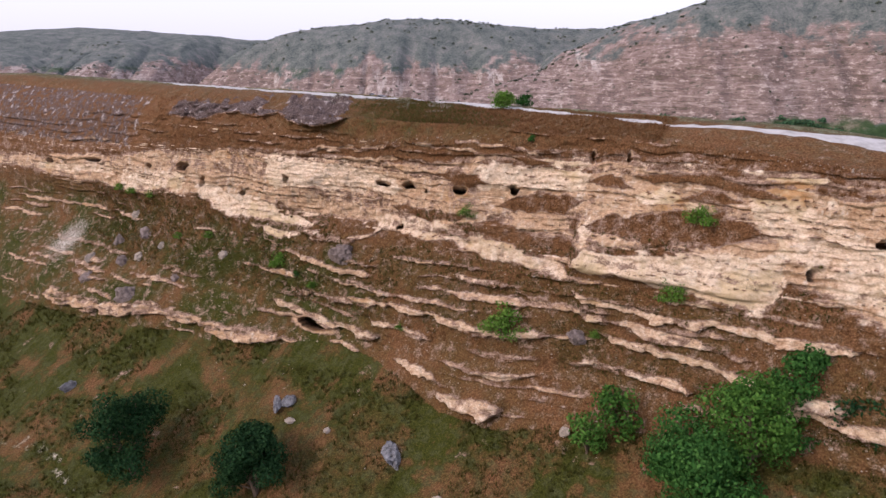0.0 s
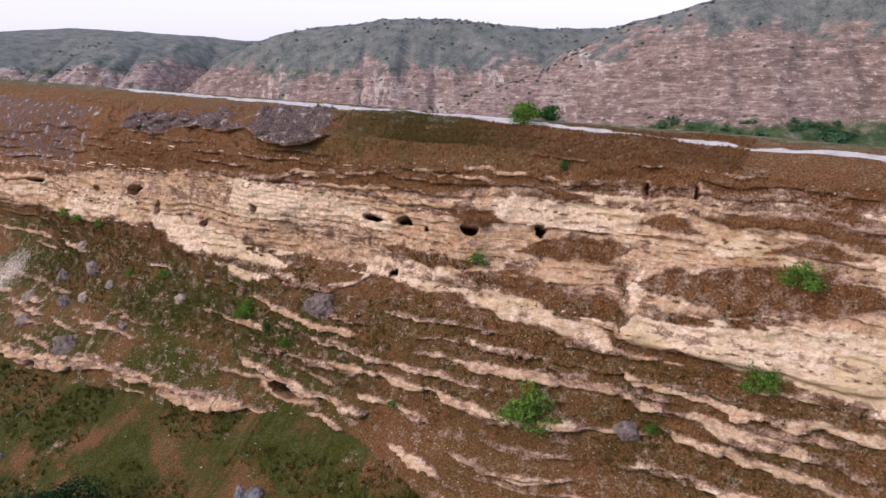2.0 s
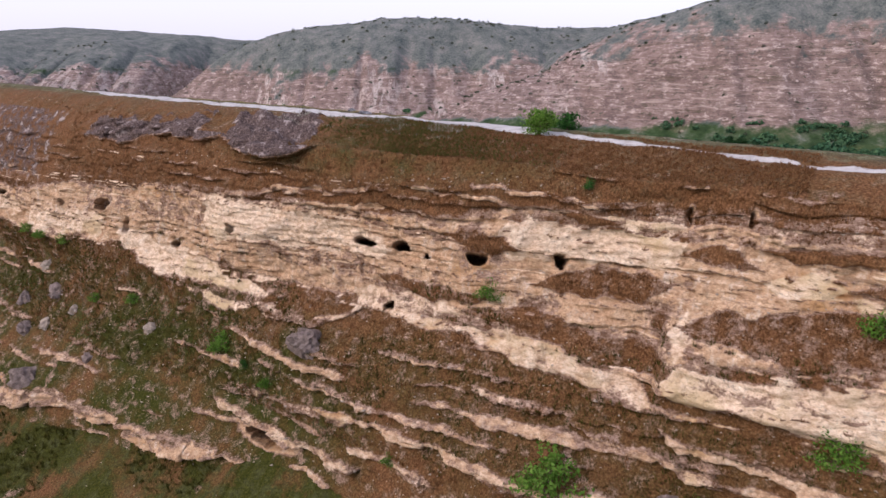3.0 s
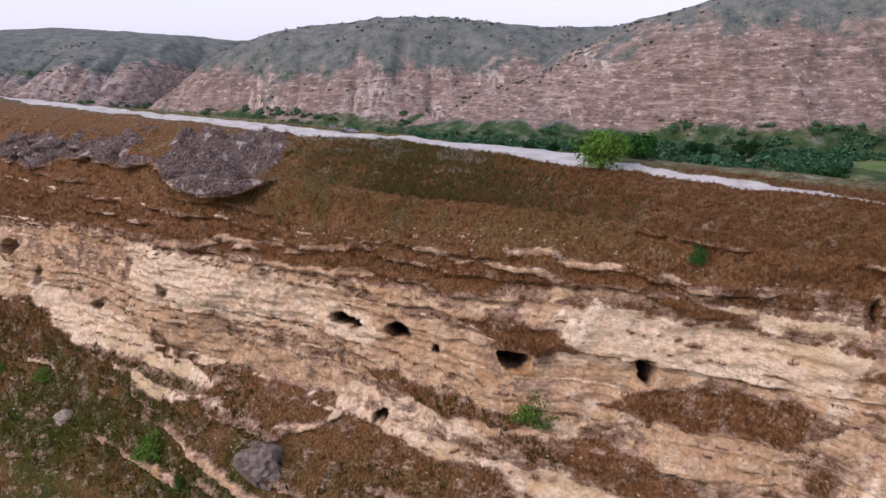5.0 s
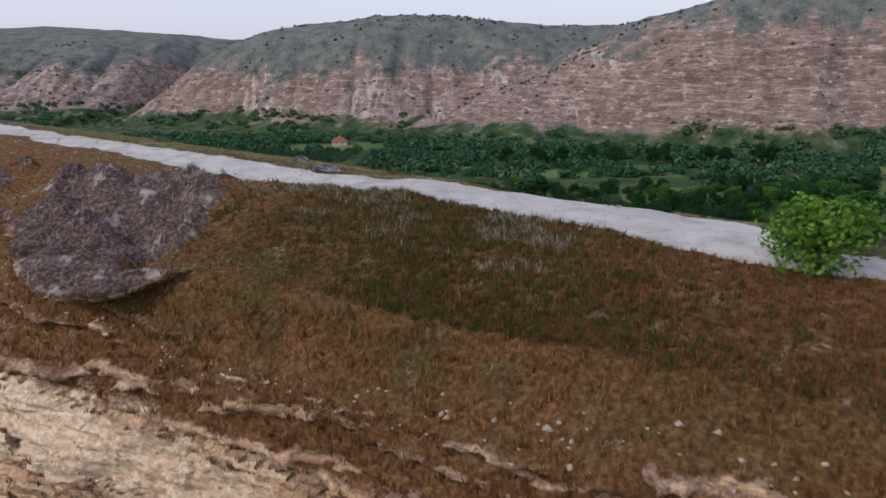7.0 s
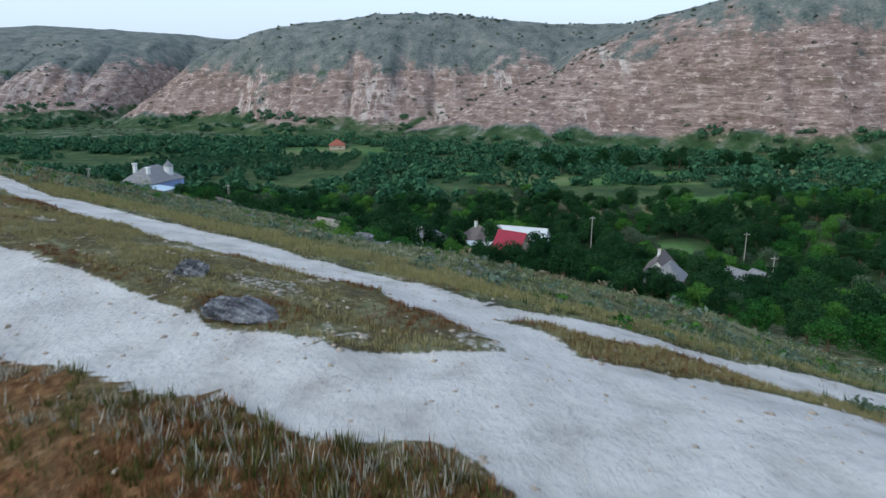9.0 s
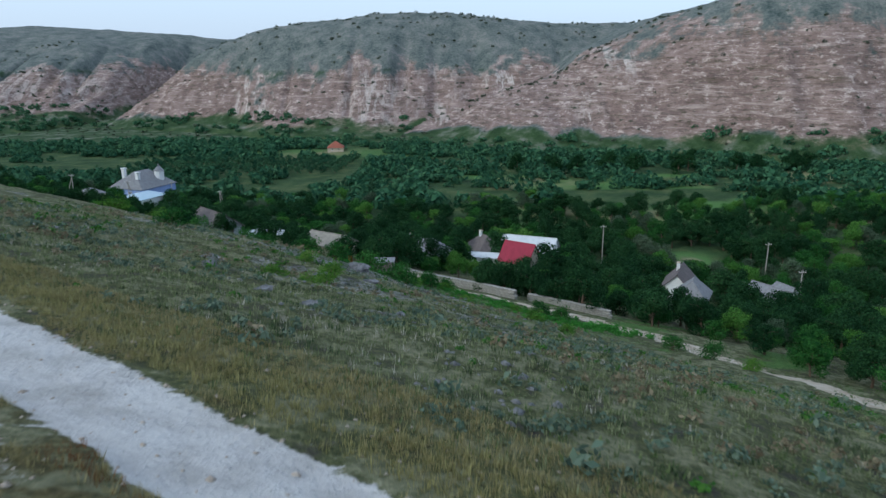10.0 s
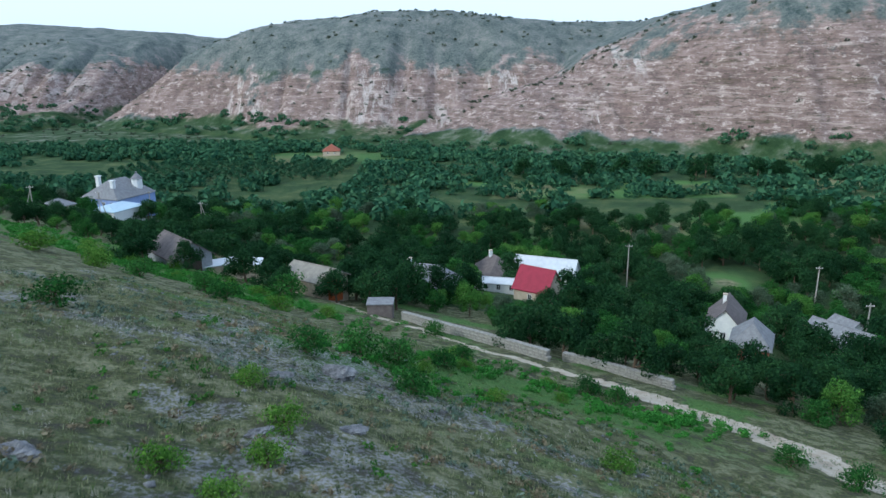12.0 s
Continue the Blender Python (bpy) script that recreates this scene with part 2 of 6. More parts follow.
def valley_material():
    """Valley meadows and orchards, and the stony hills that close it."""
    m, nd, ln, b = material("valley_land", 0.95, 0.12)
    broad, mid, fine = n_noise(nd, ln, 0.018, 4), n_noise(nd, ln, 0.09, 6, 0.65), n_noise(nd, ln, 0.6, 5, 0.75)
    beds = n_noise(nd, ln, 0.10, 5, 0.7, stretch=(0.35, 0.35, 4.5))
    runs = n_noise(nd, ln, 0.07, 6, 0.75, stretch=(2.8, 0.5, 0.9))
    meadow = n_ramp(nd, ln, mid, [(0.3, (0.018, 0.038, 0.016)), (0.5, (0.042, 0.074, 0.028)), (0.72, (0.105, 0.125, 0.052))])
    field = n_mix(nd, ln, n_range(nd, ln, broad, 0.45, 0.6), (0.085, 0.165, 0.048), (0.18, 0.175, 0.09))
    field = n_mix(nd, ln, n_range(nd, ln, n_attr(nd, "field"), 1.1, 1.9), field, n_ramp(nd, ln, fine, [(0.35, (0.085, 0.095, 0.045)), (0.65, (0.26, 0.245, 0.15))]))
    meadow = n_mix(nd, ln, n_attr(nd, "field"), meadow, field)
    # hill soil leans to mauve: a tint of distance haze painted into it
    soil = n_ramp(nd, ln, mid, [(0.28, (0.115, 0.080, 0.072)), (0.5, (0.205, 0.146, 0.130)), (0.72, (0.30, 0.225, 0.205))])
    soil = n_mix(nd, ln, n_range(nd, ln, beds, 0.54, 0.64, 0, 0.6), soil, (0.42, 0.34, 0.30))
    soil = n_mix(nd, ln, n_range(nd, ln, beds, 0.36, 0.46, 0.7, 0), soil, (0.13, 0.10, 0.072))
    soil = n_mix(nd, ln, n_math(nd, ln, "MULTIPLY", n_attr(nd, "scar"), n_range(nd, ln, runs, 0.48, 0.60)), soil, (0.48, 0.42, 0.385))
    soil = n_mix(nd, ln, n_range(nd, ln, fine, 0.60, 0.72, 0, 0.75), soil, (0.075, 0.085, 0.045))
    speck = n_noise(nd, ln, 0.22, 6, 0.8, stretch=(0.7, 0.7, 1.5))
    soil = n_mix(nd, ln, n_range(nd, ln, speck, 0.54, 0.63, 0, 0.85), soil, (0.52, 0.43, 0.385))
    soil = n_mix(nd, ln, n_range(nd, ln, speck, 0.36, 0.46, 0.8, 0), soil, (0.065, 0.062, 0.040))
    # thin broken ledges, level along the hill
    ledges = n_noise(nd, ln, 0.16, 6, 0.8, stretch=(0.8, 0.8, 5.0))
    soil = n_mix(nd, ln, n_math(nd, ln, "MULTIPLY", n_range(nd, ln, ledges, 0.56, 0.63, 0, 0.8), n_attr(nd, "strata")), soil, (0.46, 0.38, 0.335))
    soil = n_mix(nd, ln, n_math(nd, ln, "MULTIPLY", n_range(nd, ln, ledges, 0.38, 0.455, 0.8, 0), n_attr(nd, "strata")), soil, (0.060, 0.048, 0.036))
    # the turf's blue-green cast is likewise painted-in haze
    turf = n_ramp(nd, ln, n_math(nd, ln, "ADD", n_math(nd, ln, "MULTIPLY", mid, 0.5), n_math(nd, ln, "MULTIPLY", fine, 0.5)), [(0.36, (0.046, 0.066, 0.064)), (0.5, (0.13, 0.145, 0.135)), (0.66, (0.24, 0.23, 0.215))])
    edge = n_math(nd, ln, "ADD", n_attr(nd, "bare"), n_math(nd, ln, "MULTIPLY", n_math(nd, ln, "SUBTRACT", mid, 0.5), 1.3))
    hillside = n_mix(nd, ln, n_range(nd, ln, edge, 0.40, 0.66), turf, soil)
    low = n_math(nd, ln, "ADD", n_attr(nd, "hill"), n_math(nd, ln, "MULTIPLY", n_math(nd, ln, "SUBTRACT", mid, 0.5), 0.8))
    base = n_mix(nd, ln, n_range(nd, ln, low, 0.35, 0.65), meadow, hillside)
    ln.new(base, b.inputs["Base Color"])
    n_bump(nd, ln, b, n_math(nd, ln, "ADD", n_math(nd, ln, "MULTIPLY", mid, 0.5), n_math(nd, ln, "MULTIPLY", fine, 0.5)), 0.8, 2.0)
    return m


def leaf_material(name, dark, mid, light):
    m, nd, ln, b = material(name, 0.85, 0.08)
    g = nd.new("ShaderNodeNewGeometry")
    o = nd.new("ShaderNodeObjectInfo")
    mixed = n_math(nd, ln, "ADD", n_math(nd, ln, "MULTIPLY", g.outputs["Random Per Island"], 0.65), n_math(nd, ln, "MULTIPLY", o.outputs["Random"], 0.35))
    col = n_ramp(nd, ln, mixed, [(0.1, dark), (0.5, mid), (0.9, light)])
    ln.new(col, b.inputs["Base Color"])
    t = nd.new("ShaderNodeBsdfTranslucent")
    ln.new(col, t.inputs["Color"])
    mix = nd.new("ShaderNodeMixShader")
    mix.inputs[0].default_value = 0.22
    out = nd["Material Output"]
    ln.new(b.outputs[0], mix.inputs[1])
    ln.new(t.outputs[0], mix.inputs[2])
    ln.new(mix.outputs[0], out.inputs["Surface"])
    return m


def plain_material(name, low, high, scale=3.0, rough=0.8, bumpy=0.3, distance=0.03, detail=5, metal=0.0, stretch=None):
    m, nd, ln, b = material(name, rough, 0.3)
    f = n_noise(nd, ln, scale, detail, 0.65, stretch=stretch)
    g = n_noise(nd, ln, scale * 7, 3, 0.6)
    col = n_ramp(nd, ln, n_math(nd, ln, "ADD", n_math(nd, ln, "MULTIPLY", f, 0.7), n_math(nd, ln, "MULTIPLY", g, 0.3)), [(0.32, low), (0.68, high)])
    ln.new(col, b.inputs["Base Color"])
    b.inputs["Metallic"].default_value = metal
    n_bump(nd, ln, b, g, bumpy, distance)
    return m


LAND, VALLEY = land_material(), valley_material()
# ---- the lie of the land, as functions of the plan ----
# s runs along the ridge, n across it (away from the first camera)
ES, EN = (0.83, -0.557), (0.557, 0.83)


def to_sn(x, y):
    return ES[0] * x + ES[1] * y, EN[0] * x + EN[1] * y


def to_xy(s, n):
    return ES[0] * s + EN[0] * n, ES[1] * s + EN[1] * n


def cells(ix, iy, seed):
    h = (ix.astype(np.int64) * 374761393 + iy.astype(np.int64) * 668265263 + seed * 974634777) & 0xFFFFFFFF
    h = ((h ^ (h >> 13)) * 1274126177) & 0xFFFFFFFF
    h = (h ^ (h >> 16)) & 0xFFFFFFFF
    return h / 4294967295.0


def vnoise(x, y, seed=0):
    """Smooth noise, 0 to 1."""
    x, y = np.broadcast_arrays(np.asarray(x, float), np.asarray(y, float))
    ix, iy = np.floor(x), np.floor(y)
    fx, fy = x - ix, y - iy
    fx, fy = fx * fx * (3 - 2 * fx), fy * fy * (3 - 2 * fy)
    a, b = cells(ix, iy, seed), cells(ix + 1, iy, seed)
    c, d = cells(ix, iy + 1, seed), cells(ix + 1, iy + 1, seed)
    return (a * (1 - fx) + b * fx) * (1 - fy) + (c * (1 - fx) + d * fx) * fy


def fbm(x, y, seed=0, octaves=4):
    """Noise of several sizes, about -1 to 1."""
    out, amp, total = 0.0, 1.0, 0.0
    for k in range(octaves):
        out = out + amp * (2 * vnoise(np.asarray(x) * 2**k + 17.3 * k, np.asarray(y) * 2**k - 9.1 * k, seed + k) - 1)
        total += amp
        amp *= 0.5
    return out / total * 1.5


def smooth(a, b, v):
    t = np.clip((v - a) / (b - a), 0, 1)
    return t * t * (3 - 2 * t)


def bump(v, mid, width):
    return np.exp(-(((v - mid) / width) ** 2))


def crest(s):
    """Height of the ridge's top along it."""
    return 55.2 - 0.026 * (np.clip(s, -150, 40) + 54) - 0.004 * np.clip(s + 15, 0, 30) ** 2


BACK_N = [60, 66, 69, 72, 75, 80, 86, 91, 96, 100, 106, 114, 126, 137, 146, 152, 160, 180, 195, 210, 230, 260, 400]
BACK_Z = [52.3, 53.2, 54.7, 55.2, 55.2, 54.1, 52.6, 51.2, 49.6, 48.2, 46.6, 44, 38.9, 33.8, 31.2, 29, 26.5, 21, 18, 14.5, 12.5, 12, 12]


def back(s, n):
    """Height of the ridge's top and of its slope down into the village."""
    z = (np.interp(n - 1.2, BACK_N, BACK_Z) + np.interp(n, BACK_N, BACK_Z) + np.interp(n + 1.2, BACK_N, BACK_Z)) / 3
    z = z + (crest(s) - 55.2) * (1 - 0.75 * smooth(80, 150, n)) * (1 - smooth(150, 230, n))
    z = z - 1.3 * smooth(-60, -46, s) * smooth(76.5, 83.5, n) * (1 - smooth(95, 135, n))
    z = z - 1.25 * smooth(-90, -62, s) * smooth(94, 109, n) * (1 - smooth(122, 144, n))
    z = z - smooth(-97, -86, s) * np.interp(n, [86, 98, 110, 122, 132, 138, 145], [0, 0.55, 0.75, 1.5, 0.6, 0.3, 0])
    lumps = smooth(76, 92, n) * (1 - 0.6 * smooth(150, 200, n))
    return z + 0.30 * lumps * fbm(s / 9, n / 5, 41) + 0.10 * fbm(s / 2.2, n / 1.6, 42, 3)


RIGHT_X, RIGHT_Z = [-70, -40, 0, 48, 75, 90, 110, 128, 145, 160, 188, 260, 400, 900], [12, 16, 27, 42, 51, 63, 73, 83, 88, 92, 101, 113, 120, 120]
RIGHT_F_X, RIGHT_F_Y = [-80, 0, 28, 86, 137, 170, 300, 900], [520, 488, 462, 452, 438, 408, 385, 330]
MID_X, MID_Z = [-290, -262, -230, -208, -191, -175, -148, -127, -96, -45, 2, 32, 84, 156, 300, 900], [12, 18, 40, 57, 69, 75, 84, 88, 91.5, 96, 97.5, 93, 88, 88.5, 89, 90]
MID_F_X, MID_F_Y = [-300, -220, -153, -97, -50, -20, 60, 300], [650, 610, 578, 532, 522, 535, 545, 560]
LEFT_X, LEFT_Z = [-1500, -700, -550, -459, -396, -341, -278, -250, -150, 200], [90, 92, 96, 101, 97, 92, 88, 85, 85, 84]
LEFT_F_X, LEFT_F_Y = [-900, -600, -330, -300, -285, -270, -200, 200], [540, 560, 578, 602, 700, 780, 800, 800]
RISE_U, RISE_H = [-1, 0, 0.12, 0.25, 0.36, 0.55, 0.72, 0.86, 1.0, 1.5, 3.0, 12], [0, 0, 0.06, 0.17, 0.32, 0.60, 0.80, 0.93, 1.0, 1.0, 0.9, 0.6]


def hill(x, y, foot, top, depth, seed):
    """Height over the valley and how far up the hill a place lies (0 foot, 1 crest)."""
    u = (y - foot) / depth
    u = u + 0.10 * fbm(x / 60, y / 160, seed, 3) * smooth(0.02, 0.3, u) * (1 - smooth(0.6, 1.0, u))
    gully = np.abs(fbm(x / 26, y / 150, seed + 3, 3))
    u = u - 0.045 * (1 - smooth(0.0, 0.45, gully)) * smooth(0.05, 0.3, u) * (1 - smooth(0.55, 0.85, u))
    return (top - 12.0) * np.interp(u, RISE_U, RISE_H), u


def ground_height(x, y):
    """Height of the valley, the hills round it and the ridge's far flank; and how far up a hill a place lies."""
    s, n = to_sn(x, y)
    z = np.where(n > 86, back(s, np.maximum(n, 62)), np.interp(n, [-300, 0, 14, 64], [9.0, 9.2, 7.0, 2.0]))
    z = z + 0.5 * fbm(x / 60, y / 60, 60, 3) * smooth(215, 300, n)
    parts = []
    for fx, fy, tx, tz, depth, seed in ((RIGHT_F_X, RIGHT_F_Y, RIGHT_X, RIGHT_Z, 98.0, 70), (MID_F_X, MID_F_Y, MID_X, MID_Z, None, 75), (LEFT_F_X, LEFT_F_Y, LEFT_X, LEFT_Z, None, 80)):
        foot = np.interp(x, fx, fy)
        reach = depth if depth else {75: 672.0, 80: 905.0}[seed] - foot
        parts.append(hill(x, y, foot, np.interp(x, tx, tz), reach, seed))
    up = parts[0][0]
    uu = parts[0][1]
    for h, u in parts[1:]:
        uu = np.where(h > up, u, uu)
        up = np.maximum(up, h)
    # level benches of harder rock across the steep part of the hills
    bench = smooth(6, 14, up) * (1 - smooth(46, 62, up))
    step = up / 4.2 + 0.25 * fbm(x / 40, y / 40, 90, 2)
    saw = step - np.floor(step)
    up = up + bench * 1.5 * (smooth(0.0, 0.35, saw) - saw)
    rough = smooth(3, 10, up)
    return z + up + rough * (0.7 * fbm(x / 9, y / 9, 91, 3) + 1.2 * fbm(x / 30, y / 30, 95, 3)), uu


def toe(s):
    """Height at which the grass slope meets the lowest ledge of the cliff."""
    return np.interp(s, [-140, -112, -100, -90, -80, -71, -63, -58, -48, -42, -37, -30, -20, -8, 10, 60], [20, 22.2, 22.6, 23.4, 24, 24, 25.4, 27, 27.2, 26, 24.6, 25, 27, 29, 30, 28])


# plan of the cliff at several heights: height, places along it, how far back it stands
CONTOURS = (
    (14, (-140, 40), (49.5, 50)),
    (20, (-140, -101, -54, -34, 40), (51, 50.5, 52.0, 52.0, 52)),
    (25, (-140, -101, -92, -71, -55, -34, -20, 0, 40), (53, 52, 53, 55.4, 55.3, 54, 54, 54.5, 55)),
    (28, (-140, -101, -80, -62, -55, -45, -34, -20, 0, 40), (55, 54, 55.2, 58.2, 57.6, 56.7, 55.6, 56.4, 56.2, 57)),
    (34, (-140, -119, -100, -80, -72, -55, -43, -31, -22, -4, 40), (60, 62, 60, 59.3, 60, 59, 58.8, 57.8, 60.8, 58.8, 60)),
    (37.5, (-140, -119, -90, -72, -55, -38, -31, -27, -17, -4, 40), (61.5, 63, 61.6, 62.0, 59.9, 61.4, 61.6, 61.3, 61.7, 60.8, 62)),
    (41, (-140, -102, -86, -72, -52, -38, -33, -16, -7, 40), (62, 62, 62.8, 62.4, 63.5, 62.7, 62.6, 62.7, 62.2, 63)),
    (46, (-140, -102, -88, -84, -66, -52, -48, -41, -34.5, -30, -25, -17, -7, 0, 40), (63, 62.8, 64, 63.6, 61.9, 64.3, 64.4, 63.4, 65.6, 65.4, 64.3, 64, 63.3, 63.4, 64)),
    (51, (-140, -100, -66, -50, -43, -33, -26, -22, 0, 40), (65, 64.8, 63.4, 64.2, 64.2, 65.6, 66.2, 65.1, 65, 65.5)),
    (53, (-140, -73, -64, -59, -50, -38, -33, 0, 40), (66.4, 65.8, 63.9, 64.5, 65.5, 66.8, 66.4, 66.5, 67)),
    (57, (-140, 40), (70, 70)),
)


def stand(s, z):
    """How far back the cliff stands at a place along it and a height, without its ledges."""
    rows = [sum(np.interp(s + k, at, far) for k in (-1.5, 0, 1.5)) / 3 for h, at, far in CONTOURS]
    hs = [c[0] for c in CONTOURS]
    n = rows[0] + 0 * z
    for k in range(len(hs) - 1):
        w = np.clip((z - hs[k]) / (hs[k + 1] - hs[k]), 0, 1)
        n = n + (rows[k + 1] - rows[k]) * w
    return n


# thin beds that crop out here and there: middle, half thickness, how far they stand out, how readily they show
bed_rng = np.random.default_rng(5)
BEDS = []
bed_z = 23.0
while bed_z < 43.4:
    thick = bed_rng.uniform(0.14, 0.34)
    BEDS.append((bed_z, thick, bed_rng.uniform(0.15, 0.40), bed_rng.uniform(0.0, 0.34)))
    bed_z += thick + bed_rng.uniform(0.7, 1.4)
BEDS += [(44.2, 0.30, 0.25, 0.5), (45.05, 0.2, 0.18, 0.3), (47.3, 0.25, 0.20, 0.5), (48.5, 0.26, 0.22, 0.3), (49.5, 0.16, 0.25, 0.25), (50.45, 0.13, 0.25, 0.2), (51.4, 0.14, 0.30, 0.2)]
# the great ledges: places along the cliff, heights, half thickness, how far they stand out
LEDGES = (
    ((-112, -98, -91, -86, -81, -72, -62), (24.6, 24.7, 25.6, 26.3, 26.2, 25.7, 26.3), 0.72, 1.1),
    ((-67, -60, -55, -47), (30.3, 29.9, 29.5, 29.7), 0.45, 1.2),
    ((-64, -55, -46, -40, -35, -30, -26.5), (32, 32.6, 33.5, 33.3, 32.9, 33.3, 33.9), 0.42, 0.8),
    ((-86, -79, -71, -65, -59), (36.6, 37, 37, 36.9, 37.2), 0.18, 0.35),
    ((-65, -56, -53, -50), (38.7, 38.9, 39.8, 41.2), 0.40, 0.6),
    ((-50, -44, -39), (31.3, 31.2, 30.8), 0.30, 0.6),
    ((-41, -39.5, -35, -31, -28.5, -26), (38.5, 37.3, 37.2, 36.9, 36.6, 36.9), 0.24, 0.9),
    ((-38.5, -34, -29.5), (26.5, 26.0, 26.9), 0.85, 1.3),
    ((-46, -37), (27.9, 27.6), 0.32, 0.7),
    ((-36, -31, -26), (29.0, 29.4, 30.3), 0.28, 0.7),
)
RIM_LEDGES = (
    ((-69, -64, -60.5, -57.7, -52.7, -48.3), (48.4, 48.6, 49.5, 49.6, 50.1, 50.8), 0.27, 0.35),
    ((-60, -56, -52, -48), (48.3, 48.6, 48.9, 49.2), 0.14, 0.25),
    ((-48, -45, -42, -38), (51.0, 50.8, 50.6, 50.2), 0.26, 0.40),
    ((-44, -41, -38, -33, -28), (51.6, 51.5, 51.0, 50.9, 51.2), 0.18, 0.35),
    ((-41.5, -39.5, -37, -33, -30), (53.2, 53.2, 53.0, 52.9, 52.6), 0.28, 0.35),
    ((-29, -24, -17, -10), (52.5, 52.6, 52.5, 52.3), 0.14, 0.25),
    ((-52, -49.5), (51.5, 51.6), 0.10, 0.15),
)
RIGHT_LEDGES = (
    ((-27, -23.5, -20.5, -17, -13, -7), (36.9, 35.8, 35.7, 35.5, 35.3, 35.0), 0.34, 0.7),
    ((-27, -24.5, -21, -18, -14, -10, -6, 0), (38.2, 37.4, 37.1, 36.9, 37.1, 37.3, 37.2, 37.5), 0.36, 0.8),
    ((-23.5, -21, -17, -12, -6, 0), (34.7, 34.1, 34.2, 33.9, 33.6, 33.4), 0.34, 0.8),
    ((-20, -13, -9, -3), (38.5, 38.7, 38.6, 38.7), 0.22, 0.5),
    ((-8, -3, 2, 10), (32.4, 32.6, 32.4, 32.4), 0.60, 1.2),
    ((-15, -9, -3), (30.6, 30.4, 30.3), 0.32, 0.8),
    ((-25, -18, -12), (31.8, 31.9, 31.6), 0.30, 0.7),
)
# bare walls: places along the cliff, heights, half heights, how pale they are
WALLS = (
    ((-70.8, -61, -56, -49), (46.2, 46.4, 46.2, 45.6), (2.3, 2.1, 1.6, 0.9), 1),
    ((-104, -96, -88), (41.9, 42.4, 42.9), (1.5, 1.6, 1.6), 0.6),
    ((-130, -116, -106), (42.2, 42.6, 43.2), (0.7, 0.8, 0.9), 0.5),
    ((-86, -80, -73, -66, -61), (42.4, 40.8, 39.8, 39.2, 40.6), (0.9, 1.6, 1.9, 1.8, 0.8), 0.95),
    ((-53, -47, -43, -37, -32, -26.6), (41.6, 41.4, 41.6, 40.7, 40.0, 39.1), (0.6, 1.0, 1.2, 1.1, 0.95, 0.6), 0.5),
    ((-39.5, -35, -31, -26), (47.7, 48.2, 48.7, 49.3), (1.3, 1.6, 2.0, 1.9), 0.95),
    ((-26.3, -20, -16.5, -12, -7), (40.9, 41.3, 41.3, 41.3, 41.8), (1.0, 1.35, 1.7, 2.1, 2.3), 1),
    ((-26.4, -24.6), (43.8, 43.6), (1.7, 1.4), 0.8),
    ((-21.5, -17), (47.4, 47.7), (0.75, 0.9), 0.9),
    ((-22, -13, -5), (50.8, 51.0, 50.3), (0.6, 0.75, 0.8), 0.7),
    ((-17, -14), (47.1, 46.4), (0.5, 0.4), 0.8),
    ((-11.5, -8, -5, -2, 4), (48.6, 46.6, 45.2, 44.0, 42.5), (1.3, 2.4, 3.0, 3.2, 3.4), 0.75),
)
# brown banks of turf that hang on the bare cliff
BANKS = (
    ((-36.4, -31, -26.4), (44.9, 45.6, 46.3), (0.8, 1.05, 0.95)),
    ((-26, -21, -14.5, -9.5), (44.2, 44.9, 45.1, 45.6), (0.9, 1.2, 1.6, 0.9)),
    ((-43.8, -40, -36.8), (47.9, 47.6, 47.0), (0.6, 0.75, 0.4)),
    ((-35, -33, -30.5), (50.0, 49.9, 49.5), (0.3, 0.4, 0.25)),
    ((-22, -17.4, -13, -8), (49.3, 49.4, 49.1, 48.5), (0.35, 0.4, 0.45, 0.4)),
    ((-27, -24, -21.3), (48.3, 48.4, 48.1), (0.5, 0.7, 0.5)),
    ((-51, -45, -38.5), (43.5, 43.3, 43.6), (0.4, 0.55, 0.5)),
    ((-65, -59, -53.5), (40.3, 40.3, 40.8), (0.4, 0.55, 0.4)),
    ((-41, -37, -32), (42.9, 42.5, 42.8), (0.3, 0.5, 0.35)),
    ((-17, -15, -11), (47.6, 47.7, 48.0), (0.3, 0.5, 0.3)),
)
CAVES = [  # s, z, half width, half height, depth, squareness
    (-66.4, 45.45, 0.46, 0.44, 1.6, 4), (-51.6, 45.9, 1.3, 0.30, 1.5, 2.2), (-47.9, 46.0, 0.95, 0.40, 1.6, 2.2), (-45.4, 45.6, 0.25, 0.16, 0.6, 2),
    (-40.7, 46.2, 0.85, 0.42, 1.6, 3), (-34.5, 46.65, 0.52, 0.48, 1.1, 5), (-89.3, 45.0, 1.35, 0.62, 1.8, 3), (-84.7, 43.2, 0.6, 0.75, 1.2, 2.5),
    (-96.6, 44.5, 0.55, 0.4, 1.2, 2), (-76.0, 42.4, 0.5, 0.3, 1.0, 2), (-5.2, 42.75, 0.62, 0.46, 1.2, 5), (0.8, 46.0, 2.1, 0.42, 1.6, 2.4),
    (-58.6, 28.35, 2.9, 0.62, 1.5, 2.2), (-125.0, 43.3, 1.3, 0.4, 1.4, 2), (-112.0, 44.3, 1.6, 0.4, 1.0, 2), (-120.0, 43.5, 0.4, 0.35, 1.0, 2),
    (-48.6, 41.1, 0.5, 0.25, 0.8, 2), (-26.3, 50.7, 0.18, 0.6, 0.22, 2), (-22.6, 50.9, 0.25, 0.5, 0.25, 2),
]


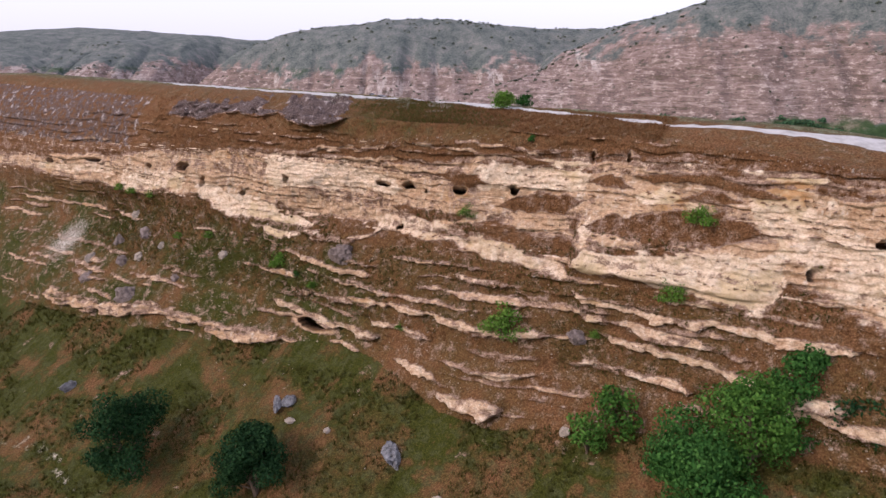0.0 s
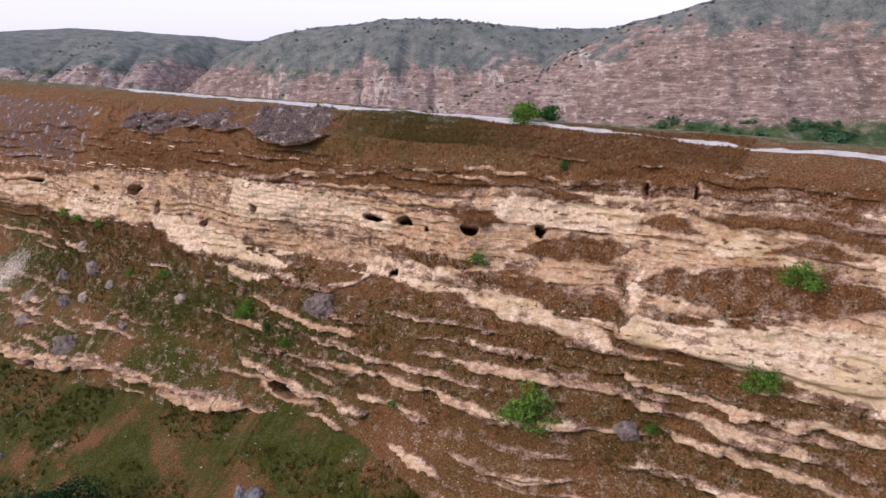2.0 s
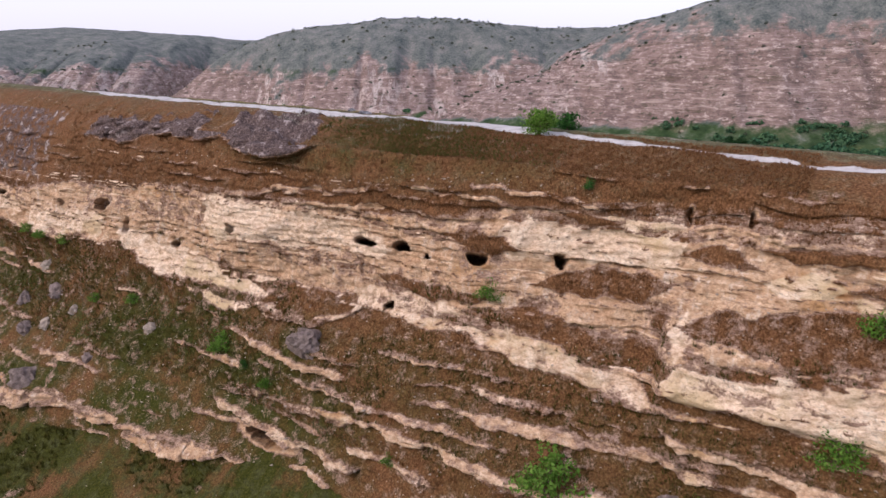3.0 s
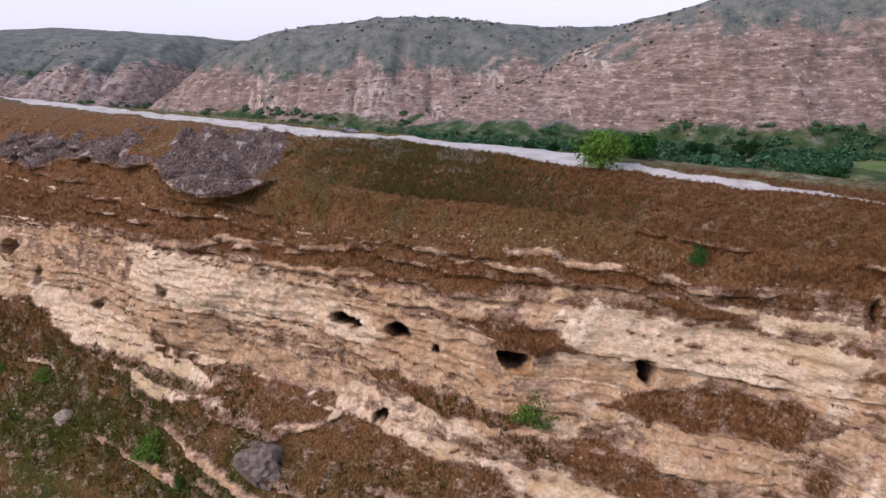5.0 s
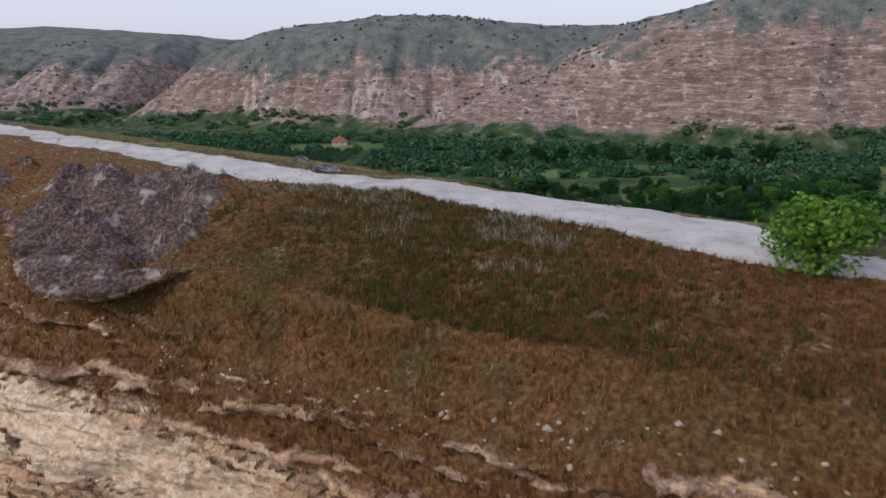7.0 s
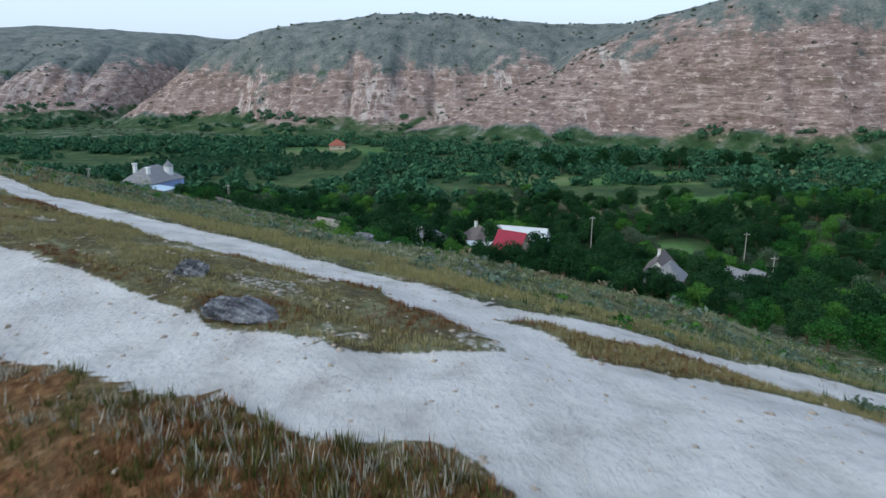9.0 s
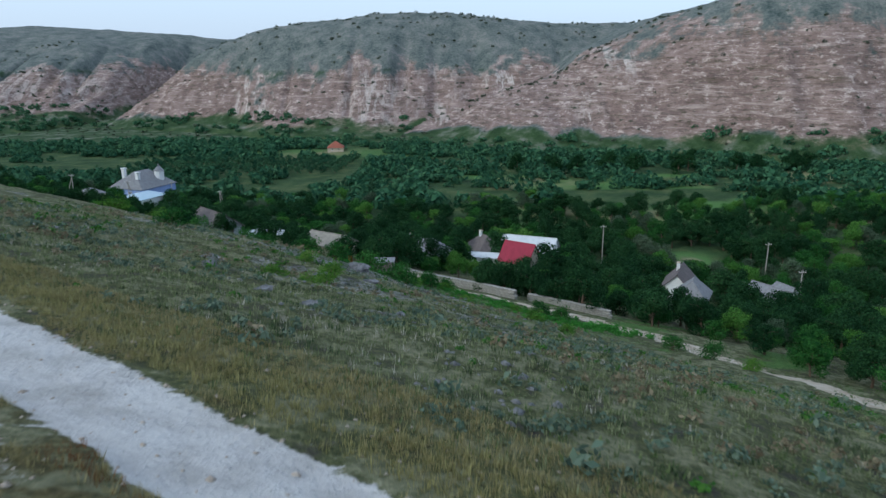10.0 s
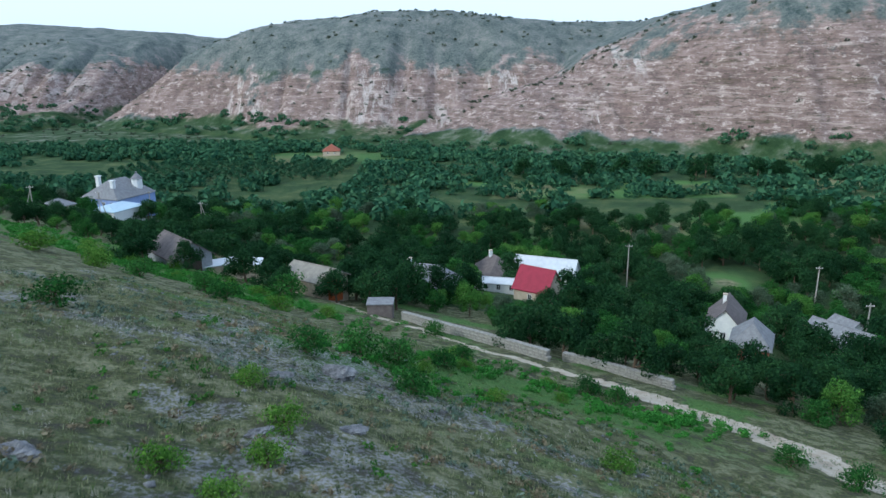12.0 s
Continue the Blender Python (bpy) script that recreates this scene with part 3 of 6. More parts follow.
def band(s, z, at, mid, half, end=1.2):
    """How deep a place lies in a band along the cliff: 1 on its middle line, 0 at its edge, less outside."""
    mid, half = np.interp(s, at, mid), np.interp(s, at, half) if isinstance(half, tuple) else half
    half = half * smooth(-0.05, 1.0, np.minimum(s - at[0], at[-1] - s) / end) + 0.02
    return 1 - np.abs(z - mid) / half


def face(s, z, what=False):
    """The cliff: n at a place along it and a height; how much bare rock and how much grey weathered rock shows there; and, if asked, how pale it is."""
    s, z = np.broadcast_arrays(np.asarray(s, float), np.asarray(z, float))
    block = smooth(-27.0, -26.2, s + 0.25 * fbm(z / 1.5, 0 * z, 14, 2)) * (1 - smooth(-12, -6, s))
    forward = -1.1 * block * (1 - smooth(43.0, 45.2, z)) * smooth(39.6, 40.3, z) + 0.9 * bump(s, -28.6, 1.7) * smooth(38.5, 40, z) * (1 - smooth(43.5, 46, z))
    plain = stand(s, z) + 0.55 * fbm(s / 11, z / 7, 13, 3)
    wave = 0.30 * fbm(s / 3.4, z / 9, 16, 4)
    zz = z + 0.45 * fbm(s / 21, 0 * s, 15, 2) + wave
    shift, rock = np.zeros_like(s), np.zeros_like(s)
    for k, (mid, half, out, shown) in enumerate(BEDS):
        near = np.abs(z - mid) < 2.6
        sn, zn = s[near], zz[near]
        show = np.clip(shown + 0.95 * fbm(sn / 6.5, 0 * sn + k * 3.7, 100 + k, 3) + 0.55 * fbm(sn / 15, 0 * sn + mid / 4.5, 37, 2), 0, 1.15)
        joint = np.floor(sn / 1.5 + 1.6 * vnoise(sn / 3, 0 * sn + k, 200 + k))
        blocky = cells(joint, 0 * joint + k, 300 + k)
        tall = half * show * (0.75 + 0.5 * blocky) + 0.01
        drop = zn - mid
        inside = 1 - smooth(0.8, 1.15, np.abs(drop) / tall)
        reach = out * (0.45 + 0.55 * blocky) * (0.6 + 0.8 * vnoise(sn / 2.7, 0 * sn + k, 400 + k))
        under = smooth(-tall - 0.55, -tall - 0.12, drop) * (1 - smooth(-tall - 0.10, -tall + 0.02, drop))
        shift[near] += np.where(show > 0.1, -reach * inside * smooth(0.1, 0.4, show) + 0.25 * under * smooth(0.25, 0.6, show), 0)
        rock[near] = np.maximum(rock[near], inside * smooth(0.2, 0.65, show) * (0.45 if mid > 49.2 else 0.70 if mid > 43.5 else 0.55))
    # the bare upper cliff between its turf foot and its turf rim
    roof = np.interp(s, [-143, -123, -106, -92, -71, -61, -49, -38.6, -30, -22, -8, 10], [43.3, 43.9, 45.8, 47.1, 48.5, 48.4, 48.5, 50.2, 51.2, 51.7, 51.8, 51]) + 0.45 * fbm(s / 4, 0 * s, 46, 3)
    sole = np.interp(s, [-143, -118, -104, -88, -84, -76, -70, -60, -52, -45, -36, -27, -10, 10], [41.5, 41, 40.5, 41.3, 42.0, 41.4, 41.0, 41.1, 41.2, 42.2, 43.0, 42.2, 43.5, 36]) + 0.35 * fbm(s / 4, 0 * s, 66, 3)
    bare = smooth(-0.5, 0.5, z - sole) * (1 - smooth(-0.6, 0.5, z - roof)) * np.clip(0.68 + 0.55 * fbm(s / 4.5, z / 1.9, 25, 4), 0, 1)
    bare = np.maximum(bare, 0.16 * smooth(-0.4, 1.2, z - roof) * (1 - smooth(50.8, 51.8, z)) * smooth(-0.25, 0.5, fbm(s / 5, z / 0.5, 69, 4)))
    rock = np.maximum(rock, bare)
    jag = wave + 0.16 * fbm(s / 1.1, z / 0.8, 67, 3)
    pale = np.zeros_like(s)
    for at, mid, half, white in WALLS:
        inside = smooth(-0.12, 0.30, band(s, z + 0.5 * wave, at, mid, half) + 0.40 * fbm(s / 1.8, z / 0.9, 68, 4))
        rock, pale = np.maximum(rock, inside * np.clip(0.45 + 0.5 * white + (0.55 - 0.25 * white) * fbm(s / 2.6, z / 0.7, 64, 4), 0, 1)), np.maximum(pale, white * inside)
    bank = np.zeros_like(s)
    for at, mid, half in BANKS:
        bank = np.maximum(bank, smooth(-0.15, 0.35, band(s, z + jag, at, mid, half, 2.5) + 0.25 * fbm(s / 1.2, z / 0.7, 65, 3)))
    rock, pale = rock * (1 - 0.92 * bank), pale * (1 - bank)
    shift = shift * (1 - 0.8 * np.maximum(pale, bank)) - 0.30 * bank * (1 - 0.4 * bank)
    for k, (at, mid, half, out) in enumerate(LEDGES + RIGHT_LEDGES + RIM_LEDGES):
        rim_bed = k >= len(LEDGES + RIGHT_LEDGES)
        joint = np.floor(s / 1.9 + 1.8 * vnoise(s / 3.1, 0 * s + k, 500 + k))
        blocky = cells(joint, 0 * joint + k, 520 + k)
        tall = half * np.clip(0.30 + 0.45 * blocky + 0.95 * vnoise(s / 3.6, 0 * s + k, 540 + k), 0.25, 1.3) * smooth(-0.2, 3.0, np.minimum(s - at[0], at[-1] - s)) + 0.02
        drop = z + jag + 0.10 * (blocky - 0.5) - np.interp(s, at, mid)
        inside = 1 - smooth(0.82, 1.12, np.abs(drop) / tall)
        under = smooth(-tall - 0.75, -tall - 0.15, drop) * (1 - smooth(-tall - 0.10, -tall + 0.03, drop)) * smooth(0.05, 0.2, tall)
        lie = smooth(tall + 1.3, tall, drop) * smooth(tall - 0.1, tall, drop)
        shift = shift - 0.85 * out * (inside * (0.45 + 0.55 * blocky) + 0.5 * lie) * smooth(0.05, 0.25, tall) + 0.3 * out * under
        rock = np.maximum(rock * (1 - 0.5 * lie), inside * smooth(0.05, 0.16 if rim_bed else 0.3, tall) * np.clip((0.72 if rim_bed else 0.48 if k == 0 else 0.62) + (0.75 if rim_bed else 0.45) * fbm(s / 2.2, z / 0.45, 560 + k, 4), 0.15, 1))
        pale = np.maximum(pale, (0.15 if k == 0 or rim_bed else 0.38) * inside)
        rock = rock * (1 - 0.6 * under)
    # weathered grey crag under the road
    low = np.interp(s, [-96, -86, -82, -75, -68.2, -67, -63.5, -60, -57.5, -56], [52.0, 51.9, 52.8, 53.0, 53.2, 52.6, 52.15, 52.3, 53.2, 54.0]) + 0.30 * fbm(s / 2.6, 0 * s, 18, 3)
    span = smooth(-98, -90, s) * (1 - smooth(-57.2, -56.2, s))
    crag = span * smooth(low + 0.08, low + 0.3, z)
    jut = span * smooth(low - 0.06, low + 0.06, z)
    rock = np.maximum(rock, 0.42 * jut)
    # blocks between the joints of bare walls
    by_s, by_z = s / 1.6 + 0.8 * fbm(s / 3, z / 2, 47, 2), z / 0.75 + 0.35 * fbm(s / 4, z / 3, 48, 2)
    brick = cells(np.floor(by_s + 0.5 * np.floor(by_z)), np.floor(by_z), 49) - 0.5
    shift = shift + 0.20 * brick * np.clip(rock * 1.2, 0, 1)
    n = plain + shift * (1 - crag) + forward - jut * (0.45 + 0.8 * bump(s, -62.5, 5.5) + 0.35 * fbm(s / 2.2, z / 1.4, 20, 3) + 0.7 * (cells(np.floor(s / 1.7 + 0.6 * fbm(s / 2, z, 51, 2)), np.floor(z / 0.6), 53) - 0.5)) * (1 - smooth(54.2, 55.2, z))
    rough = 0.14 + 0.26 * np.maximum(rock * (1 - 0.6 * pale), crag) + 0.35 * crag
    n = n + rough * fbm(s / 1.3, z / 0.8, 21, 4) + 0.09 * fbm(s / 0.5, z / 0.4, 22, 2) + 0.13 * rock * fbm(s / 2.4, z / 0.22, 28, 3) + 0.30 * rock * fbm(s / 4.0, z / 5.0, 29, 2)
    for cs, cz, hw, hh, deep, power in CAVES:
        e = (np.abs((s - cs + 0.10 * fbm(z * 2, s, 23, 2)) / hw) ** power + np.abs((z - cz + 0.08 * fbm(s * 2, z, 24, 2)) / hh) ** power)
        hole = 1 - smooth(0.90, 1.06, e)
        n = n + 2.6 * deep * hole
        # inside a cave stone gives way to darker turf brown, painting in its shade
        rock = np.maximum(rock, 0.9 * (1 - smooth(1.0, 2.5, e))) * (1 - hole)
    if what:
        return n, np.clip(rock, 0, 1), np.clip(crag, 0, 1), np.clip(pale, 0, 1)
    return n, np.clip(rock, 0, 1), np.clip(crag, 0, 1)


def cave_drop(s, z):
    """How far the floors and roofs of the caves sink as they run into the rock."""
    drop = np.zeros_like(z)
    for cs, cz, hw, hh, deep, power in CAVES:
        e = (np.abs((s - cs + 0.10 * fbm(z * 2, s, 23, 2)) / hw) ** power + np.abs((z - cz + 0.08 * fbm(s * 2, z, 24, 2)) / hh) ** power)
        drop = np.maximum(drop, 1.0 * deep * (1 - smooth(0.90, 1.06, e)))
    return drop


def rim(s):
    return crest(s) - 2.0


def foot_slope(s, d, n_toe):
    """Height of the grass slope d metres in front of the cliff's toe."""
    z = toe(s) - np.interp(d, [0, 5, 7, 15, 22, 40], [0, 4.0, 5.2, 10.0, 14.0, 17.0])
    z = np.where(z < 12, 9.5 + 2.5 * np.exp((np.minimum(z, 12) - 12) / 2.5), z)
    return z + 0.25 * fbm(s / 5, d / 4, 30, 3) * smooth(0, 2, d) + 0.07 * fbm(s / 1.2, d / 1.1, 31, 3)


def road_mask(s, n):
    """How much of a place is worn white road: the main track, the upper track and the bared rock beside them."""
    ragged = 0.35 * fbm(s / 2.0, n / 1.2, 50, 3)
    near = np.interp(s, [-160, -120, -100, -85, -72, -61, -57, -52, -47, -40, -29, -20, -8, -2, 10, 40], [85, 75.5, 72.3, 71.9, 71.6, 70.9, 72.0, 72.3, 71.5, 71.1, 70.4, 69.5, 69.8, 69.2, 70, 72])
    far = np.interp(s, [-160, -120, -100, -86, -68, -59.5, -57, -55.5, -54, -52, -50, -46, -40, -35, -29, -20, -8, -2, 10, 40], [88, 79, 75.5, 74.2, 73.7, 73.5, 73.9, 75.4, 76.7, 78.2, 79.0, 78.0, 73.2, 71.7, 71.1, 70.2, 71.2, 72.6, 73, 75])
    main_road = (1 - smooth(-0.25, 0.25, near - n + ragged)) * (1 - smooth(-0.25, 0.25, n - far + ragged))
    up_near = np.interp(s, [-180, -140, -80, -72, -65, -60, -58, -56.5, -55, -53.4, -51.2, -49.4, -46], [101, 90, 79.3, 78.2, 78.2, 77.9, 78.2, 78.7, 79.4, 80.3, 81.9, 84.2, 89])
    up_far = np.interp(s, [-180, -140, -80, -68, -62, -58, -56, -54, -52, -50, -48, -46], [103, 92, 81.2, 80.2, 80.0, 79.9, 81.1, 83.1, 84.8, 86.7, 89, 92])
    upper = (1 - smooth(-0.2, 0.2, up_near - n + 0.6 * ragged)) * (1 - smooth(-0.2, 0.2, n - up_far + 0.6 * ragged))
    # the short link from the upper track down to the main one
    link_near = np.interp(s, [-59.5, -57, -56, -54.5], [77.6, 77.0, 76.4, 75.4])
    link_far = np.interp(s, [-59.5, -57.7, -56.4, -55.3, -54], [78.3, 78.7, 78.6, 77.9, 76.9])
    linked = (1 - smooth(-0.2, 0.2, link_near - n + 0.5 * ragged)) * (1 - smooth(-0.2, 0.2, n - link_far + 0.5 * ragged)) * smooth(-59.6, -58.8, s) * (1 - smooth(-54, -53, s))
    strip = 0.45 * smooth(0.15, 0.6, fbm(s / 1.6, n / 0.9, 52, 3)) * smooth(71, 74, n) * (1 - smooth(79, 82, n)) * smooth(-90, -70, s)
    return np.clip(np.maximum(np.maximum(main_road, upper), np.maximum(linked, strip)), 0, 1), np.maximum(np.maximum(main_road, upper), linked)


LANE_Y, LANE_X = [120, 135, 143, 150, 154.4, 158, 163, 168, 170, 174, 180, 200], [36, 27.5, 22.8, 20.0, 18.2, 15.8, 11.2, 7.0, 3.2, -2.5, -8.0, -24.0]


def lush(s, n):
    """Where the far slope is fresh green."""
    band = bump(n, np.interp(s, [-200, -163, -139, -125], [148, 142, 138, 138]), 5.5) * smooth(-116, -128, s)
    patches = smooth(0.05, 0.6, fbm(s / 7, n / 4.5, 81, 3)) * (0.25 * smooth(82, 86, n) + 0.5 * smooth(100, 122, n))
    return np.clip(band + 0.8 * bump(n, 131, 6) * bump(s, -83, 11) + 0.5 * bump(n, 122, 6) * bump(s, -100, 9) + patches, 0, 1)


def bald(s, n):
    """Where grey stone breaks through the turf of the far slope."""
    v = fbm(s / 4.0, n / 2.0, 44, 4) + 0.95 * bump(n, 113, 8) * bump(s, -93, 13) + 0.4 * bump(n, 101, 7) * bump(s, -80, 12) - 0.25
    return smooth(0.1, 0.55, v) * smooth(84, 92, n) * (1 - smooth(120, 132, n))


def lane_mask(x, y):
    """The earth lane along the village wall."""
    mid = np.interp(y, LANE_Y, LANE_X)
    half = np.interp(y, [120, 158, 165, 172, 200], [1.9, 1.8, 1.4, 0.8, 0.8])
    return (1 - smooth(-0.3, 0.3, np.abs(x - mid) * 0.86 - half + 0.35 * fbm(x / 2, y / 2, 55, 3))) * smooth(122, 128, y)


def crag_top(s, n):
    """Where the weathered crag breaks out of the bank under the road."""
    reach = np.interp(s, [-96, -86, -77, -72.7, -69.5, -64, -59], [65.5, 67.3, 68.4, 68.4, 69.5, 70.0, 70.6]) + 0.7 * fbm(s / 2.8, n / 2.0, 38, 3)
    body = smooth(-97, -90, s) * (1 - smooth(-61.0, -59.5, s + 0.25 * (n - 66) + 1.6 * fbm(s / 2.6, n / 1.5, 39, 3))) * smooth(61, 62, n) * (1 - smooth(reach - 0.5, reach + 0.5, n))
    return body * smooth(0.02, 0.30, 0.30 - 0.22 * smooth(-66, -71, s) + 0.45 * fbm(s / 3.6, n / 1.7, 36, 3) + 0.6 * bump(s, -63, 6))


def top_height(s, n):
    """The ridge's top with the ruts of its roads."""
    road, worn = road_mask(s, n)
    return back(s, n) + crag_top(s, n) * (0.40 + 0.65 * fbm(s / 2.2, n / 1.1, 45, 4) + 0.45 * (cells(np.floor(s / 1.9 + 0.8 * fbm(s / 2, n / 2, 56, 2)), np.floor(n / 0.8 + 0.5 * fbm(s / 2, n / 2, 57, 2)), 58) - 0.4)) - 0.10 * worn + 0.03 * fbm(s / 0.6, n / 0.5, 43, 2) * (1 - 0.6 * worn)


# ---- the land itself ----
def grid_mesh(name, px, py, pz, attrs, mat):
    """One sheet from arrays of rows and columns, with what each place is made of."""
    rows, cols = px.shape
    me = bpy.data.meshes.new(name)
    co = np.stack([px, py, pz], -1).reshape(-1, 3).astype(np.float32)
    i = (np.arange(rows - 1)[:, None] * cols + np.arange(cols - 1)[None]).reshape(-1)
    quads = np.stack([i, i + 1, i + cols + 1, i + cols], -1).astype(np.int32)
    me.vertices.add(len(co))
    me.vertices.foreach_set("co", co.ravel())
    me.loops.add(quads.size)
    me.loops.foreach_set("vertex_index", quads.ravel())
    me.polygons.add(len(quads))
    me.polygons.foreach_set("loop_start", np.arange(0, quads.size, 4, dtype=np.int32))
    me.polygons.foreach_set("use_smooth", np.ones(len(quads), dtype=bool))
    for key, v in attrs.items():
        a = me.attributes.new(key, "FLOAT", "POINT")
        a.data.foreach_set("value", np.broadcast_to(v, px.shape).astype(np.float32).ravel())
    me.update(calc_edges=True)
    me.materials.append(mat)
    return new(name, me), co


def spaced(*runs):
    """Ascending places: runs of (from, to, step)."""
    return np.concatenate([np.arange(a, b, c) for a, b, c in runs])


# the cliff and the grass slope under it
cols = [spaced((-330, -150, 2.0), (-150, -110, 0.5), (-110, 6, 0.22), (6, 60, 0.8))]
for cs, cz, hw, hh, deep, power in CAVES:
    if -110 < cs < 4:
        cols.append(np.arange(cs - hw * 1.25, cs + hw * 1.25, 0.07))
S = np.unique(np.concatenate(cols).round(2))[None]
beds_z = spaced((32.0, 44.3, 0.12), (44.3, 47.4, 0.075), (47.4, 50.001, 0.13))[:, None]
low_w, top_w = np.linspace(0, 1, 60)[:-1, None], np.linspace(0, 1, 28)[1:, None]
Z = np.concatenate([toe(S) + low_w * (32.0 - toe(S)), beds_z + 0 * S, 50.0 + top_w * (rim(S) - 50.0)])
N, rock, crag, pale = face(S + 0 * Z, Z, True)
n_toe, n_rim = N[:1], N[-1:]
d = (np.linspace(1, 0, 66)[:-1, None] ** 1.4) * 48.0
slope_n, slope_z = n_toe - d, foot_slope(S + 0 * d, d, n_toe)
over = np.array([0.25, 0.6, 1.2, 2.0])[:, None]
over_n = n_rim + over
over_z = top_height(S + 0 * over_n, over_n) + (rim(S) - top_height(S, n_rim)) * np.exp(-over / 2) - np.array([0, 0, 0.05, 0.25])[:, None]
SS, NN = np.broadcast_to(S, (len(d) + len(Z) + len(over), S.shape[1])), np.concatenate([slope_n, N, over_n])
ZZ = np.concatenate([slope_z, Z - cave_drop(S + 0 * Z, Z), over_z])
zero_a, zero_c = np.zeros_like(slope_n), np.zeros_like(over_n)
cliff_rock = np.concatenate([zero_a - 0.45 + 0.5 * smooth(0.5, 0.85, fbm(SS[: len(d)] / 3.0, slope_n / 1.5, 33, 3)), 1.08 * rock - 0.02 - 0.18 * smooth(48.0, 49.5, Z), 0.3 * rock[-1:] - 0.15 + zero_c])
cliff_crag = np.concatenate([zero_a, np.maximum(crag, 0.56 * smooth(-90, -106, S) * smooth(44.8, 47.5, Z)), crag_top(S + 0 * over_n, over_n)])
cliff_green = np.concatenate([1.15 + 1.3 * smooth(-0.4, 0.4, fbm(SS[: len(d)] / 7, slope_n / 4.5, 35, 3)), smooth(42.5, 36, Z) * (0.55 + 0.85 * smooth(-40, -60, S)) + 1.1 * smooth(50.2, 52.6, Z) * bump(SS[: len(Z)], -52, 14), 1.1 * bump(S, -52, 14) + zero_c])
sunk = np.concatenate([zero_a, cave_drop(S + 0 * Z, Z), zero_c])
X, Y = to_xy(SS - 1.6 * sunk, NN)   # the caves run in aslant
trail = 1 - smooth(-0.4, 0.4, np.abs(slope_n - np.interp(S, [-140, -100, -85, -72, -60], [28, 33, 37.0, 33, 26])) - 1.3)
cliff_lane = np.concatenate([trail * 0.42, 0 * Z, zero_c])
cliff_scree = np.concatenate([zero_a + 0.02, 0.10 * smooth(0.1, 0.8, fbm(SS[: len(Z)] / 5, Z / 2.5, 34, 3)) + 0.28 * smooth(48.5, 51, Z) * smooth(-66, -76, S) + 0.75 * bump(SS[: len(Z)], -115, 7) * bump(Z, 31, 4.5), 0.1 + zero_c])
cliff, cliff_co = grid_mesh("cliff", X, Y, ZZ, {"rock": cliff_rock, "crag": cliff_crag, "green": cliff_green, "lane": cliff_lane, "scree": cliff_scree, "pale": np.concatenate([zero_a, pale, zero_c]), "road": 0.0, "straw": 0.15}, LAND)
tagged(cliff, "cream limestone cliff with carved caves over a dry grass slope", "cliff", kind="structure")

# the ridge's top and its far flank
S2 = np.unique(spaced((-330, -150, 2.0), (-150, -20, 0.34), (-20, 60, 1.0)).round(2))[None]
n0 = face(S2, rim(S2))[0]
run = spaced((0.0, 22.0, 0.24), (22.0, 60.0, 0.5), (60.0, 112.0, 1.1))[:, None]
N2 = n0 + run
Z2 = top_height(S2 + 0 * N2, N2) + (rim(S2) - top_height(S2, n0)) * np.exp(-run / 2)
road2, worn2 = road_mask(S2 + 0 * N2, N2)
X2, Y2 = to_xy(S2 + 0 * N2, N2)
lane2 = lane_mask(X2, Y2)
Z2 = Z2 - 0.12 * lane2
crag_flank = crag_top(S2, N2)
flank_rock = bald(S2, N2)
ridge_top, ridge_co = grid_mesh("ridge_top", X2, Y2, Z2, {
    "rock": -0.10 - 0.5 * smooth(69, 72, N2), "crag": crag_flank, "lush": lush(S2, N2), "green": np.clip(0.25 + 0.75 * smooth(84, 96, N2) + 0.7 * bump(S2 + 0 * N2, -52, 12) * (1 - smooth(66, 70, N2)), 0, 1),
    "lane": lane2, "road": road2, "straw": 0.20 + 0.72 * smooth(70, 73, N2) + 0.68 * smooth(77, 81, N2), "scree": 0.06 + 0.36 * smooth(70, 74, N2) * (1 - smooth(80, 84, N2)) * smooth(0.3, 0.7, vnoise(S2 / 2.5, N2 / 1.4, 82)) + 0.62 * flank_rock}, LAND)
tagged(ridge_top, "grassy ridge with two pale chalk tracks sloping to the village", "hillside", kind="structure")

# the valley and the hills, out to the horizon
gx = spaced((-4200, -700, 140), (-700, -430, 12), (-430, 330, 2.3), (330, 700, 14), (700, 4300, 150))
gy = spaced((-2500, -200, 140), (-200, 80, 14), (80, 395, 5.0), (395, 690, 1.7), (690, 960, 4.5), (960, 1500, 30), (1500, 4600, 160))
GX, GY = np.meshgrid(gx, gy)
GZ, GU = ground_height(GX, GY)
gs, gn = to_sn(GX, GY)
GZ = np.where((gn < 172) & (np.abs(gs + 130) < 200), GZ - 3.0 * (1 - smooth(160, 172, gn)), GZ)
over_hill = smooth(0.09, 0.30, GU + 0.06 * fbm(GX / 25, GY / 25, 93, 3))
on_right = (GX > -30) & (GY < np.interp(GX, [-30, 60, 400], [540, 562, 600]))
tops = np.where(on_right, 92.0, 66.0) + 10 * fbm(GX / 50, GY / 50, 97, 3)
foot_z = np.where(on_right, 16.0, 14.0) + 5 * fbm(GX / 26, GY / 26, 96, 4)
bare = smooth(foot_z, foot_z + 9, GZ) * (1 - 0.85 * smooth(tops - 34, tops + 12, GZ + 9 * fbm(GX / 22, GY / 40, 92, 4))) * (0.92 - 0.22 * smooth(40, 70, GZ))
over_hill = np.maximum(np.minimum(over_hill, np.maximum(1.25 * bare, smooth(44, 62, GZ))), 0.40 * smooth(0.015, 0.07, GU))
